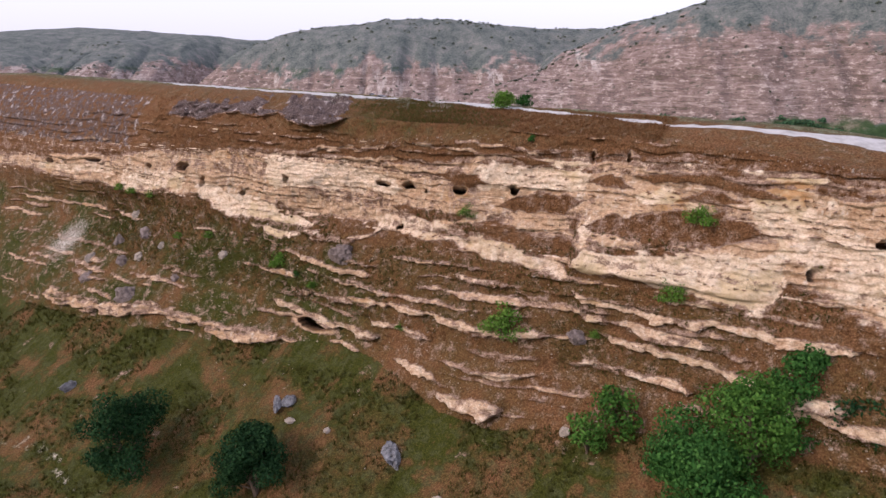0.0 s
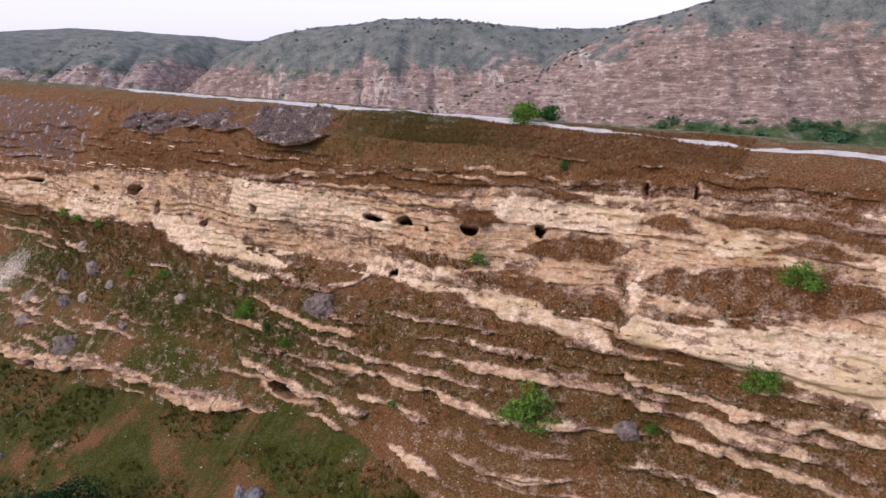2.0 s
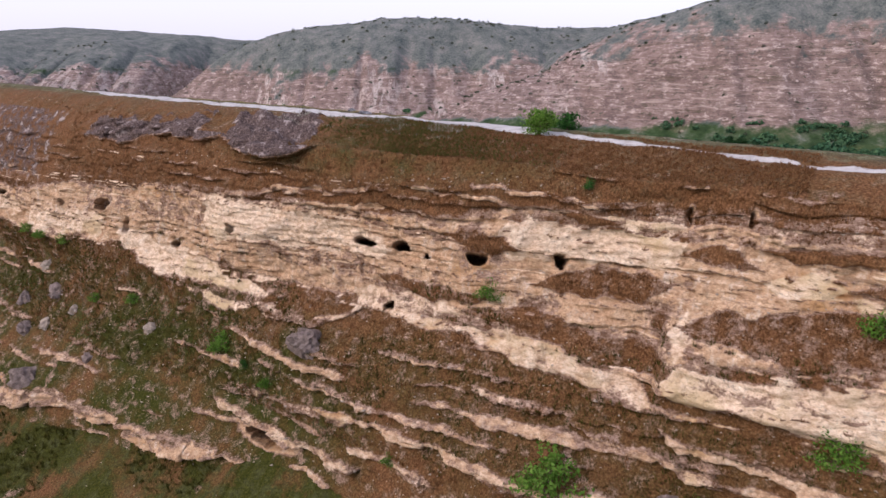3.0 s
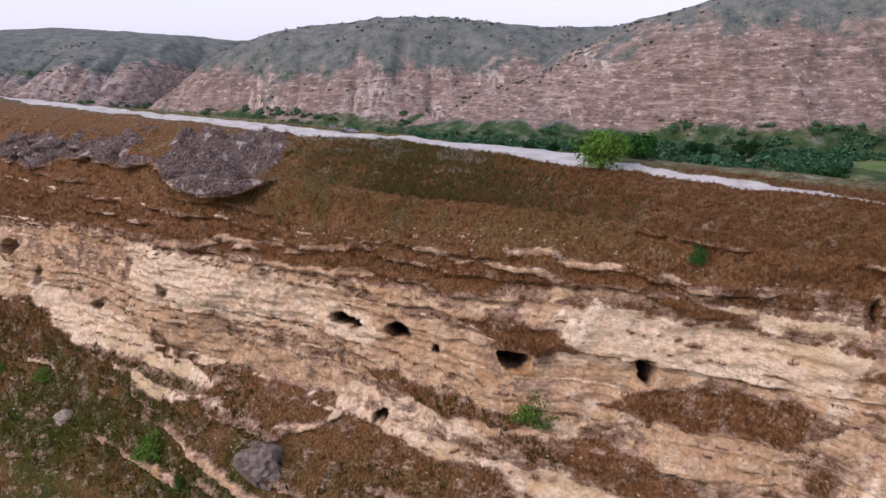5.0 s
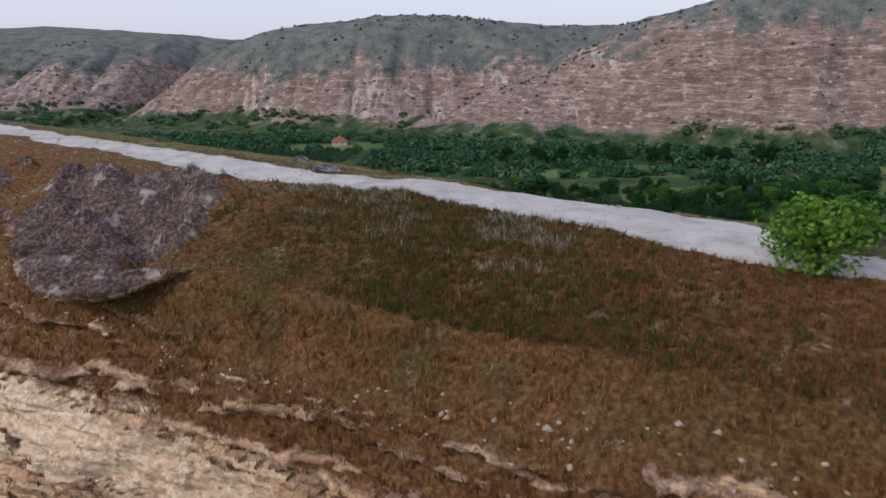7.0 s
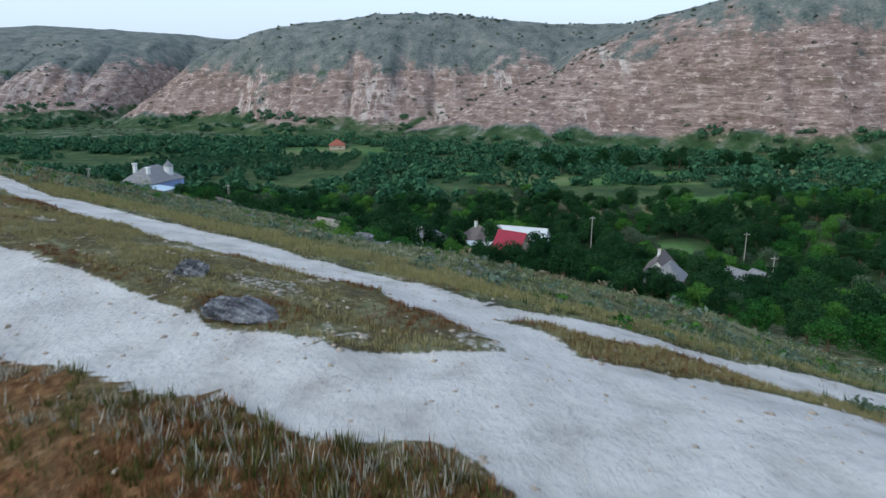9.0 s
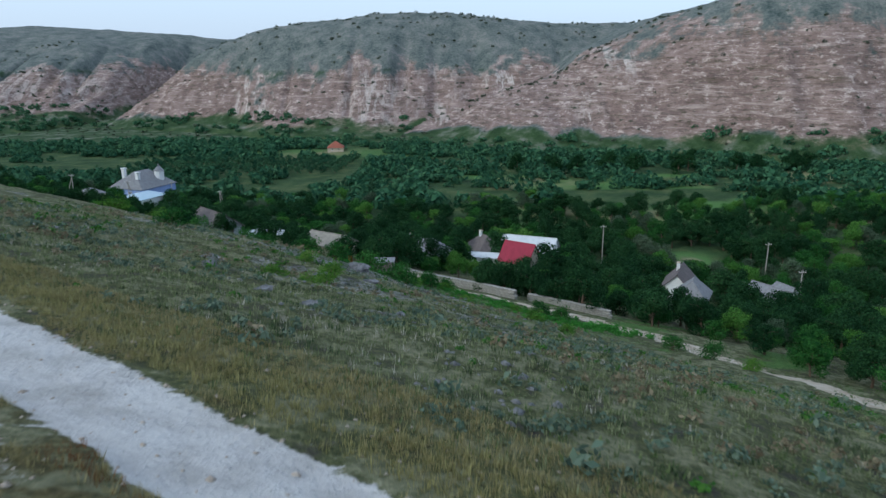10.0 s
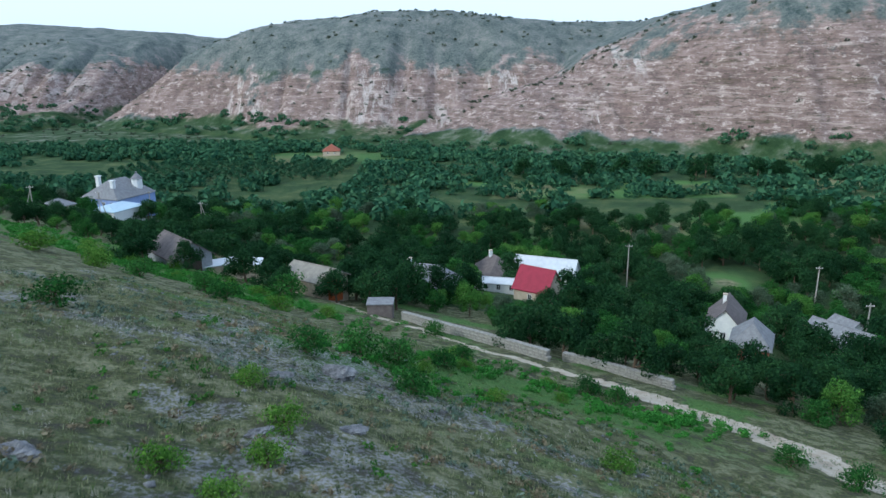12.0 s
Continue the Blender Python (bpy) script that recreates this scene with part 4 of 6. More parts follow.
scar = bump(GX, -138, 13) + 0.8 * bump(GX, -52, 22) + 0.7 * bump(GX, -5, 12) + 0.9 * bump(GX, 45, 10) + 0.7 * bump(GX, 78, 6) + 0.6 * smooth(-240, -330, GX) + bump(GX, 105, 12) * bump(GZ, 60, 12)
scar = np.clip(scar, 0, 1) * smooth(0.1, 0.22, GU) * (1 - smooth(52, 68, GZ)) * np.where(on_right, 0.6 * bump(GX, 78, 8) + bump(GX, 105, 12) * bump(GZ, 60, 12), 1.0)
scar = scar + 2.4 * bump(GX, 36, 6) * bump(GZ, 45, 5) * (GY > 570) + 1.6 * bump(GX, 103, 7) * bump(GZ, 63, 5) * on_right + 1.8 * bump(GX, np.interp(GZ, [18, 30, 42], [76, 84, 87]), 2.6) * bump(GZ, 32, 10) * on_right + 0.6 * bump(GX, np.interp(GZ, [15, 45, 60], [-156, -147, -140]), 6) * bump(GZ, 34, 14)
strip = smooth(0.1, 0.2, fbm(GX / 30, GY / 12, 99, 2) + 0.2) * smooth(285, 300, GY) * (1 - smooth(385, 400, GY)) * smooth(0, 12, GX)
strip = np.maximum(strip, bump(GX, -62, 45) * bump(GY, 468, 20) * 0.9)
strip = np.maximum(strip, 2.0 * smooth(0, 8, 10 - np.abs(GX - 57) + 4 * fbm(GX / 9, GY / 9, 98, 2)) * smooth(0, 8, 10 - np.abs(GY - 256) + 4 * fbm(GX / 9, GY / 9, 94, 2)))
ground, ground_co = grid_mesh("ground", GX, GY, GZ, {"hill": over_hill, "bare": bare, "scar": scar, "field": strip, "strata": np.where(on_right, 0.75, 0.25) * (1 - 0.6 * smooth(60, 85, GZ))}, VALLEY)
tagged(ground, "green valley floor between stony bare hills", "ground", kind="structure")

# ---- tools for building things ----
def sheet(name, verts, faces):
    """A mesh from an array of points and an array of faces of one size."""
    me = bpy.data.meshes.new(name)
    verts, faces = np.asarray(verts, np.float32), np.asarray(faces, np.int32)
    me.vertices.add(len(verts))
    me.vertices.foreach_set("co", verts.ravel())
    me.loops.add(faces.size)
    me.loops.foreach_set("vertex_index", faces.ravel())
    me.polygons.add(len(faces))
    me.polygons.foreach_set("loop_start", np.arange(0, faces.size, faces.shape[1], dtype=np.int32))
    me.update(calc_edges=True)
    return me


def part(name, bm, mat, parent=None, label=""):
    """Links a bmesh or a mesh as one object, under a thing if one is given."""
    if isinstance(bm, bmesh.types.BMesh):
        me = bpy.data.meshes.new(name)
        bm.normal_update()
        bm.to_mesh(me)
        bm.free()
    else:
        me = bm
    if not me.materials:
        me.materials.append(mat)
    ob = new(name, me)
    if parent:
        ob.parent = parent
    return tagged(ob, label)


def base(name, m, label, category, group="", kind=""):
    """An Empty at a thing's foot."""
    ob = new(name)
    ob.matrix_basis = m
    return tagged(ob, label, category, group, kind)


def box(bm, x0, y0, z0, x1, y1, z1, bevel=0.0):
    vs = [bm.verts.new((x, y, z)) for z in (z0, z1) for y in (y0, y1) for x in (x0, x1)]
    made = [bm.faces.new([vs[i] for i in q]) for q in ((0, 2, 3, 1), (4, 5, 7, 6), (0, 1, 5, 4), (2, 6, 7, 3), (0, 4, 6, 2), (1, 3, 7, 5))]
    if bevel:
        edges = {e for f in made for e in f.edges}
        bmesh.ops.bevel(bm, geom=list(edges), offset=bevel, segments=1, affect="EDGES")
    return bm


def prism(bm, outline, y0, y1):
    """An outline in x and z, drawn out along y."""
    a = [bm.verts.new((x, y0, z)) for x, z in outline]
    b = [bm.verts.new((x, y1, z)) for x, z in outline]
    k = len(outline)
    bm.faces.new(a)
    bm.faces.new(b[::-1])
    for i in range(k):
        bm.faces.new((a[i], b[i], b[(i + 1) % k], a[(i + 1) % k]))
    return bm


def tube(bm, path, radii, sides=7):
    """A tapered stem along a path of points."""
    rings = []
    for k, (p, r) in enumerate(zip(path, radii)):
        p = Vector(p)
        way = (Vector(path[min(k + 1, len(path) - 1)]) - Vector(path[max(k - 1, 0)])).normalized()
        u = way.orthogonal().normalized()
        v = way.cross(u)
        rings.append([bm.verts.new(p + r * (math.cos(2 * math.pi * i / sides) * u + math.sin(2 * math.pi * i / sides) * v)) for i in range(sides)])
    for a, b in zip(rings, rings[1:]):
        for i in range(sides):
            bm.faces.new((a[i], a[(i + 1) % sides], b[(i + 1) % sides], b[i]))
    bm.faces.new(rings[0][::-1])
    bm.faces.new(rings[-1])
    return bm


def ground_z(x, y):
    """Height of the land at one place, off the cliff's face."""
    x, y = np.array([float(x)]), np.array([float(y)])
    s, n = to_sn(x, y)
    if n[0] > 66:
        z = top_height(s, n) if n[0] < 168 else ground_height(x, y)[0]
        z = z - 0.12 * lane_mask(x, y)
    else:
        n_t = face(s, toe(s))[0]
        z = foot_slope(s, n_t - n, n_t)
    return float(z[0])


def leaves(rng, clumps, count, size, flat=0.75):
    """Many small leaf sprays on the outsides of clumps (x, y, z, radius): points and quads."""
    clumps = np.asarray(clumps, float)
    share = clumps[:, 3] ** 2
    which = rng.choice(len(clumps), count, p=share / share.sum())
    out = rng.normal(size=(count, 3))
    out /= np.linalg.norm(out, axis=1)[:, None]
    r = clumps[which, 3] * rng.uniform(0.55, 1.12, count)
    mid = clumps[which, :3] + out * r[:, None] * np.array([1, 1, flat])
    a = rng.normal(size=(count, 3))
    a -= 0.6 * (a * out).sum(1)[:, None] * out
    a /= np.linalg.norm(a, axis=1)[:, None]
    b = np.cross(a, out + 0.5 * rng.normal(size=(count, 3)))
    b /= np.linalg.norm(b, axis=1)[:, None] + 1e-6
    k = size * rng.uniform(0.6, 1.3, count)[:, None]
    fold = out * k * 0.18
    pts = np.stack([mid - a * k, mid - b * k * 0.55 + fold, mid + a * k, mid + b * k * 0.55 + fold], 1)
    return pts.reshape(-1, 3), np.arange(4 * count).reshape(-1, 4)


def tree(name, seed, height, spread, count, size, leaf, label, category="tree", low=0.25, stems=1):
    """A tree or bush at the origin: a tapered trunk with limbs, and a crown of leaf sprays in uneven clumps."""
    rng = np.random.default_rng(seed)
    top = base(name, pose(0, 0, 0), label, category)
    bm = bmesh.new()
    clumps = []
    for j in range(stems):
        lean = rng.uniform(-0.12, 0.12, 2) * height + (rng.uniform(-0.3, 0.3, 2) * spread if stems > 1 else 0)
        path = [(lean[0] * f + 0.03 * height * math.sin(5 * f + j), lean[1] * f, height * 0.82 * f - 0.25) for f in (0, 0.25, 0.5, 0.75, 1)]
        tube(bm, path, [height * 0.028 * w for w in (1.25, 0.95, 0.7, 0.45, 0.15)])
        for k in range(7):
            f = rng.uniform(low + 0.05, 0.85)
            i = min(int(f * 4), 3)
            p = Vector(path[i]).lerp(Vector(path[i + 1]), f * 4 - i)
            ang, far = rng.uniform(0, 2 * math.pi), spread * rng.uniform(0.45, 0.95) * (1 - 0.5 * abs(f - 0.45))
            q = p + Vector((math.cos(ang) * far, math.sin(ang) * far, height * rng.uniform(0.02, 0.22)))
            tube(bm, [p, p.lerp(q, 0.5) + Vector((0, 0, 0.04 * height)), q], [height * 0.012, height * 0.008, height * 0.003], 5)
            clumps.append((*q, spread * rng.uniform(0.28, 0.52)))
        clumps.append((*path[-1], spread * rng.uniform(0.35, 0.5)))
        clumps.append((*path[3], spread * rng.uniform(0.5, 0.62)))
    for k in range(6):
        ang, f = rng.uniform(0, 2 * math.pi), rng.uniform(low, 0.9)
        far = spread * rng.uniform(0.3, 0.8) * (1.15 - f * 0.6)
        clumps.append((math.cos(ang) * far, math.sin(ang) * far, height * f, spread * rng.uniform(0.22, 0.42)))
    part("trunk", bm, BARK, top)
    pts, quads = leaves(rng, clumps, count, size)
    pts[:, 2] = np.maximum(pts[:, 2], 0.02)
    part("crown", sheet("crown", pts, quads), leaf, top)
    return top


def boulder(name, seed, sx, sy, sz, mat, label, m, cuts=4, group=""):
    bm = bmesh.new()
    bmesh.ops.create_icosphere(bm, subdivisions=cuts, radius=1.0)
    off = Vector((seed * 3.1, seed * 1.7, seed * 0.9))
    for v in bm.verts:
        d = 0.36 * noise.noise(v.co * 1.2 + off) + 0.22 * noise.noise(v.co * 2.9 + off) - 0.30 * abs(noise.noise(v.co * 2.4 + off * 2)) + 0.17 * noise.noise(v.co * 6.5 + off) + 0.07 * noise.noise(v.co * 13 + off)
        c = v.co * (1 + d)
        # broken faces
        for k in range(4):
            w = Vector((math.sin(seed + k * 2.1), math.cos(seed * 1.3 + k * 1.7), math.sin(seed * 0.7 + k * 2.9))).normalized()
            h = c.dot(w) - 0.72
            if h > 0:
                c -= w * h * 0.8
        v.co = Vector((c.x * sx, c.y * sy, c.z * sz))
    ob = part(name, bm, mat)
    ob.matrix_basis = m
    return tagged(ob, label, "boulder", group)


BARK = plain_material("bark", (0.05, 0.035, 0.022), (0.16, 0.115, 0.08), 6, 0.95, 0.6, 0.03, stretch=(1, 1, 0.3))
LEAF_DEEP = leaf_material("leaf_deep", (0.006, 0.022, 0.009), (0.014, 0.044, 0.016), (0.034, 0.082, 0.028))
# distant foliage: aerial haze is mixed into this paler, bluer green
LEAF_HAZY = leaf_material("leaf_hazy", (0.018, 0.060, 0.034), (0.042, 0.108, 0.056), (0.090, 0.175, 0.085))
LEAF_GARDEN = leaf_material("leaf_garden", (0.007, 0.026, 0.010), (0.017, 0.052, 0.018), (0.042, 0.098, 0.033))
LEAF_MID = leaf_material("leaf_mid", (0.012, 0.048, 0.012), (0.030, 0.100, 0.020), (0.070, 0.175, 0.038))
LEAF_PALE = leaf_material("leaf_pale", (0.028, 0.085, 0.016), (0.065, 0.160, 0.026), (0.13, 0.25, 0.050))
LEAF_SPRING = leaf_material("leaf_spring", (0.040, 0.100, 0.014), (0.090, 0.190, 0.026), (0.17, 0.29, 0.055))
LEAF_GREY = leaf_material("leaf_grey", (0.035, 0.060, 0.035), (0.075, 0.11, 0.065), (0.13, 0.17, 0.11))
ROCK_GREY = plain_material("lichened_rock", (0.035, 0.036, 0.042), (0.33, 0.33, 0.345), 1.9, 0.95, 1.0, 0.12, detail=8)
ROCK_DARK, rk_nodes, rk_links, rk_bsdf = material("dark_streaked_rock", 0.95, 0.2)
rk_a, rk_b = n_noise(rk_nodes, rk_links, 3.2, 9, 0.75, stretch=(0.5, 1.5, 1.8)), n_noise(rk_nodes, rk_links, 14.0, 6, 0.75)
rk_links.new(n_ramp(rk_nodes, rk_links, n_math(rk_nodes, rk_links, "ADD", n_math(rk_nodes, rk_links, "MULTIPLY", rk_a, 0.65), n_math(rk_nodes, rk_links, "MULTIPLY", rk_b, 0.35)), [(0.38, (0.022, 0.023, 0.028)), (0.47, (0.11, 0.113, 0.128)), (0.54, (0.29, 0.295, 0.315)), (0.63, (0.56, 0.56, 0.58))]), rk_bsdf.inputs["Base Color"])
n_bump(rk_nodes, rk_links, rk_bsdf, n_math(rk_nodes, rk_links, "ADD", rk_a, n_math(rk_nodes, rk_links, "MULTIPLY", rk_b, 0.4)), 1.0, 0.22)
ROCK_MAUVE = plain_material("mauve_rock", (0.060, 0.044, 0.040), (0.34, 0.275, 0.25), 2.2, 0.95, 1.0, 0.12, detail=8)
ROCK_PALE = plain_material("pale_rock", (0.20, 0.165, 0.13), (0.50, 0.43, 0.36), 2.0, 0.95, 0.9, 0.05)

# ---- the village ----
SLATE = plain_material("grey_slate_roof", (0.13, 0.13, 0.14), (0.26, 0.26, 0.27), 1.5, 0.8, 0.5, 0.03)
SLATE_DARK = plain_material("brown_slate_roof", (0.085, 0.07, 0.068), (0.17, 0.145, 0.14), 1.5, 0.85, 0.5, 0.03)
RED_ROOF = plain_material("red_metal_roof", (0.20, 0.010, 0.030), (0.28, 0.018, 0.045), 1.0, 0.45, 0.2, 0.01)
ORANGE_ROOF = plain_material("orange_tile_roof", (0.20, 0.065, 0.042), (0.30, 0.105, 0.065), 1.5, 0.8, 0.4, 0.02)
WHITE_ROOF = plain_material("pale_sheet_roof", (0.44, 0.46, 0.49), (0.60, 0.62, 0.64), 1.0, 0.5, 0.2, 0.01)
BLUE_ROOF = plain_material("pale_blue_sheet_roof", (0.33, 0.44, 0.53), (0.46, 0.56, 0.64), 1.0, 0.5, 0.2, 0.01)
LIMEWASH = plain_material("limewashed_wall", (0.60, 0.61, 0.62), (0.78, 0.78, 0.77), 1.2, 0.9, 0.3, 0.01)
BLUE_WALL = plain_material("blue_painted_wall", (0.20, 0.28, 0.52), (0.30, 0.38, 0.64), 1.2, 0.85, 0.3, 0.01)
CREAM_WALL = plain_material("cream_stone_wall", (0.34, 0.28, 0.21), (0.55, 0.48, 0.38), 1.6, 0.9, 0.6, 0.03)
GREY_WALL = plain_material("grey_plaster_wall", (0.20, 0.21, 0.23), (0.36, 0.37, 0.39), 1.4, 0.9, 0.4, 0.02)
OLD_ROOF = plain_material("weathered_asbestos_roof", (0.17, 0.155, 0.13), (0.30, 0.275, 0.235), 1.4, 0.9, 0.5, 0.02)
BRICK_WALL = plain_material("red_brick_wall", (0.13, 0.045, 0.03), (0.23, 0.085, 0.055), 3.0, 0.9, 0.5, 0.02)
ORANGE_DOOR = plain_material("orange_painted_door", (0.40, 0.10, 0.03), (0.50, 0.15, 0.05), 2.0, 0.6, 0.2, 0.01)
DARK_WOOD = plain_material("dark_wood", (0.035, 0.028, 0.024), (0.085, 0.065, 0.05), 4.0, 0.8, 0.4, 0.01)
POLE_WOOD = plain_material("weathered_pole", (0.20, 0.18, 0.16), (0.38, 0.36, 0.33), 4.0, 0.9, 0.4, 0.01, stretch=(1, 1, 0.2))
GLASS, gnodes, glinks, gbsdf = material("window_glass", 0.12, 0.6)
gbsdf.inputs["Base Color"].default_value = (0.02, 0.025, 0.03, 1)


def roof_slab(bm, x0, x1, y0, y1, za, zb, thick=0.12):
    """A sloping slab between two level edges: height za along x0 and zb along x1."""
    vs = [bm.verts.new(c) for c in ((x0, y0, za), (x1, y0, zb), (x1, y1, zb), (x0, y1, za), (x0, y0, za + thick), (x1, y0, zb + thick), (x1, y1, zb + thick), (x0, y1, za + thick))]
    for q in ((3, 2, 1, 0), (4, 5, 6, 7), (0, 1, 5, 4), (1, 2, 6, 5), (2, 3, 7, 6), (3, 0, 4, 7)):
        bm.faces.new([vs[i] for i in q])
    return bm


def window_part(house, x, y, z, w, h, along, mat):
    """A window let into a wall that runs along x or y: frame, panes and sill."""
    bm = bmesh.new()
    frame_ob = None
    f = 0.07
    for a0, a1, b0, b1 in ((-w / 2, -w / 2 + f, 0, h), (w / 2 - f, w / 2, 0, h), (-w / 2, w / 2, 0, f), (-w / 2, w / 2, h - f, h), (-f / 2, f / 2, f, h - f)):
        if along == "x":
            box(bm, x + a0, y - 0.05, z + b0, x + a1, y + 0.05, z + b1)
        else:
            box(bm, x - 0.05, y + a0, z + b0, x + 0.05, y + a1, z + b1)
    frame_ob = part("window", bm, LIMEWASH if mat is None else mat, house)
    bm = bmesh.new()
    if along == "x":
        box(bm, x - w / 2, y - 0.02, z, x + w / 2, y + 0.02, z + h)
    else:
        box(bm, x - 0.02, y - w / 2, z, x + 0.02, y + w / 2, z + h)
    part("pane", bm, GLASS, frame_ob)


def gable_house(name, x, y, turn, wide, long, wall_h, roof_h, wall_mat, roof_mat, label, hip=0.0, chimney=1, eave=0.35, windows=2, door=None, sink=1.2, category="house"):
    """A house whose ridge runs along its own y. hip: how far the ridge stops short of the ends."""
    z = ground_z(x, y)
    h = base(name, pose(x, y, z, 0, 0, turn), label, category)
    w, l = wide / 2, long / 2
    bm = bmesh.new()
    if hip:
        box(bm, -w, -l, -sink, w, l, wall_h)
    else:
        prism(bm, [(-w, -sink), (w, -sink), (w, wall_h), (0, wall_h + roof_h), (-w, wall_h)], -l, l)
    part("wall", bm, wall_mat, h)
    t, k = 0.14, eave * roof_h / w
    bm = bmesh.new()
    if hip:
        ew, el = w + eave, l + eave
        lo = [bm.verts.new(c) for c in ((-ew, -el, wall_h - k), (ew, -el, wall_h - k), (ew, el, wall_h - k), (-ew, el, wall_h - k))]
        up = [bm.verts.new(c) for c in ((-ew, -el, wall_h - k + t), (ew, -el, wall_h - k + t), (ew, el, wall_h - k + t), (-ew, el, wall_h - k + t))]
        r0, r1 = bm.verts.new((0, -el + hip + eave, wall_h + roof_h + t)), bm.verts.new((0, el - hip - eave, wall_h + roof_h + t))
        bm.faces.new(lo[::-1])
        for i in range(4):
            bm.faces.new((lo[i], lo[(i + 1) % 4], up[(i + 1) % 4], up[i]))
        bm.faces.new((up[0], up[1], r0)), bm.faces.new((up[2], up[3], r1))
        bm.faces.new((up[1], up[2], r1, r0)), bm.faces.new((up[3], up[0], r0, r1))
        part("roof", bm, roof_mat, h)
    else:
        for side in (-1, 1):
            bm = bmesh.new()
            x0, x1 = (-w - eave, 0.0) if side < 0 else (0.0, w + eave)
            za, zb = (wall_h - k, wall_h + roof_h) if side < 0 else (wall_h + roof_h, wall_h - k)
            roof_slab(bm, x0, x1, -l - eave, l + eave, za + 0.01, zb + 0.01, t)
            part("roof", bm, roof_mat, h)
        bm = bmesh.new()
        prism(bm, [(-0.14, wall_h + roof_h + 0.06), (0.14, wall_h + roof_h + 0.06), (0.05, wall_h + roof_h + t + 0.10), (-0.05, wall_h + roof_h + t + 0.10)], -l - eave, l + eave)
        part("ridge_cap", bm, roof_mat, h)
    for c in range(chimney):
        cy = (-0.45 + 0.9 * c / max(chimney - 1, 1)) * l if chimney > 1 else 0.25 * l
        bm = bmesh.new()
        box(bm, -0.75, cy - 0.3, wall_h, -0.2, cy + 0.3, wall_h + roof_h + 0.9)
        stack = part("chimney", bm, LIMEWASH, h)
        bm = bmesh.new()
        box(bm, -0.83, cy - 0.38, wall_h + roof_h + 0.9, -0.12, cy + 0.38, wall_h + roof_h + 1.02)
        part("cap", bm, CREAM_WALL, stack)
    for c in range(windows):
        off = (c + 0.5) / windows * wide - w
        window_part(h, off * 0.8, -l - 0.03, 0.9, 0.8, 1.2, "x", None)
        window_part(h, -w - 0.03, ((c + 0.5) / windows * long - l) * 0.8, 0.9, 0.8, 1.2, "y", None)
    if door:
        bm = bmesh.new()
        box(bm, -door[0] / 2, -l - 0.08, -0.1, door[0] / 2, -l - 0.02, door[1])
        d = part("door", bm, door[2], h)
        bm = bmesh.new()
        box(bm, door[0] / 2 - 0.25, -l - 0.13, door[1] * 0.45, door[0] / 2 - 0.15, -l - 0.08, door[1] * 0.45 + 0.14)
        part("handle", bm, DARK_WOOD, d)
    return h


# the big blue house with its tower, terrace and annexe
blue = gable_house("house", -101, 316, -20, 13, 15, 6.2, 4.6, BLUE_WALL, SLATE, "large blue two-storey house with a grey hipped roof", hip=4.5, chimney=0, windows=3, sink=3)
for cx, cy, top in ((-5.2, -2.0, 11.4), (2.6, -4.6, 10.8)):
    bm = bmesh.new()
    box(bm, cx - 0.55, cy - 0.55, 5.8, cx + 0.55, cy + 0.55, top, 0.05)
    stack = part("chimney", bm, LIMEWASH, blue, "tall white chimney")
    bm = bmesh.new()
    box(bm, cx - 0.7, cy - 0.7, top, cx + 0.7, cy + 0.7, top + 0.25)
    part("cap", bm, LIMEWASH, stack)
bm = bmesh.new()
bmesh.ops.create_cone(bm, cap_ends=True, segments=8, radius1=1.5, radius2=1.5, depth=5.4, matrix=Matrix.Translation((3.6, 3.8, 7.7)))
tower = part("tower", bm, LIMEWASH, blue, "white turret")
bm = bmesh.new()
bmesh.ops.create_cone(bm, cap_ends=True, segments=8, radius1=1.8, radius2=0.15, depth=1.7, matrix=Matrix.Translation((3.6, 3.8, 11.25)))
bmesh.ops.create_uvsphere(bm, u_segments=8, v_segments=6, radius=0.28, matrix=Matrix.Translation((3.6, 3.8, 12.3)))
part("tower_roof", bm, SLATE, tower)
bm = bmesh.new()
box(bm, -6.6, -10.8, 2.7, 7.4, -7.52, 2.95)
deck = part("terrace", bm, LIMEWASH, blue)
for k in range(7):
    bm = bmesh.new()
    box(bm, -6.4 + k * 2.25, -10.7, -3, -6.15 + k * 2.25, -10.45, 2.69)
    part("post", bm, LIMEWASH, deck)
bm = bmesh.new()
box(bm, -6.6, -10.8, 2.96, 7.4, -10.65, 3.85)
part("parapet", bm, LIMEWASH, deck)
for k in range(4):
    window_part(blue, -4.6 + 3.0 * k, -7.56, 3.5, 1.1, 1.7, "x", None)
gable_house("annexe", -93.5, 297, -20, 9, 11, 3.0, 1.2, LIMEWASH, BLUE_ROOF, "low annexe with a pale blue sheet roof", hip=3.0, chimney=0, windows=2, sink=3)
gable_house("outbuilding", -106, 291, -20, 6, 6, 2.6, 1.5, CREAM_WALL, SLATE, "small grey-roofed outbuilding beside the blue house", hip=2.2, chimney=0, windows=1, sink=3)
gable_house("outbuilding", -79.5, 322, -10, 6, 5, 2.6, 1.0, LIMEWASH, SLATE, "small pale shed among garden trees", chimney=0, windows=1, sink=3)

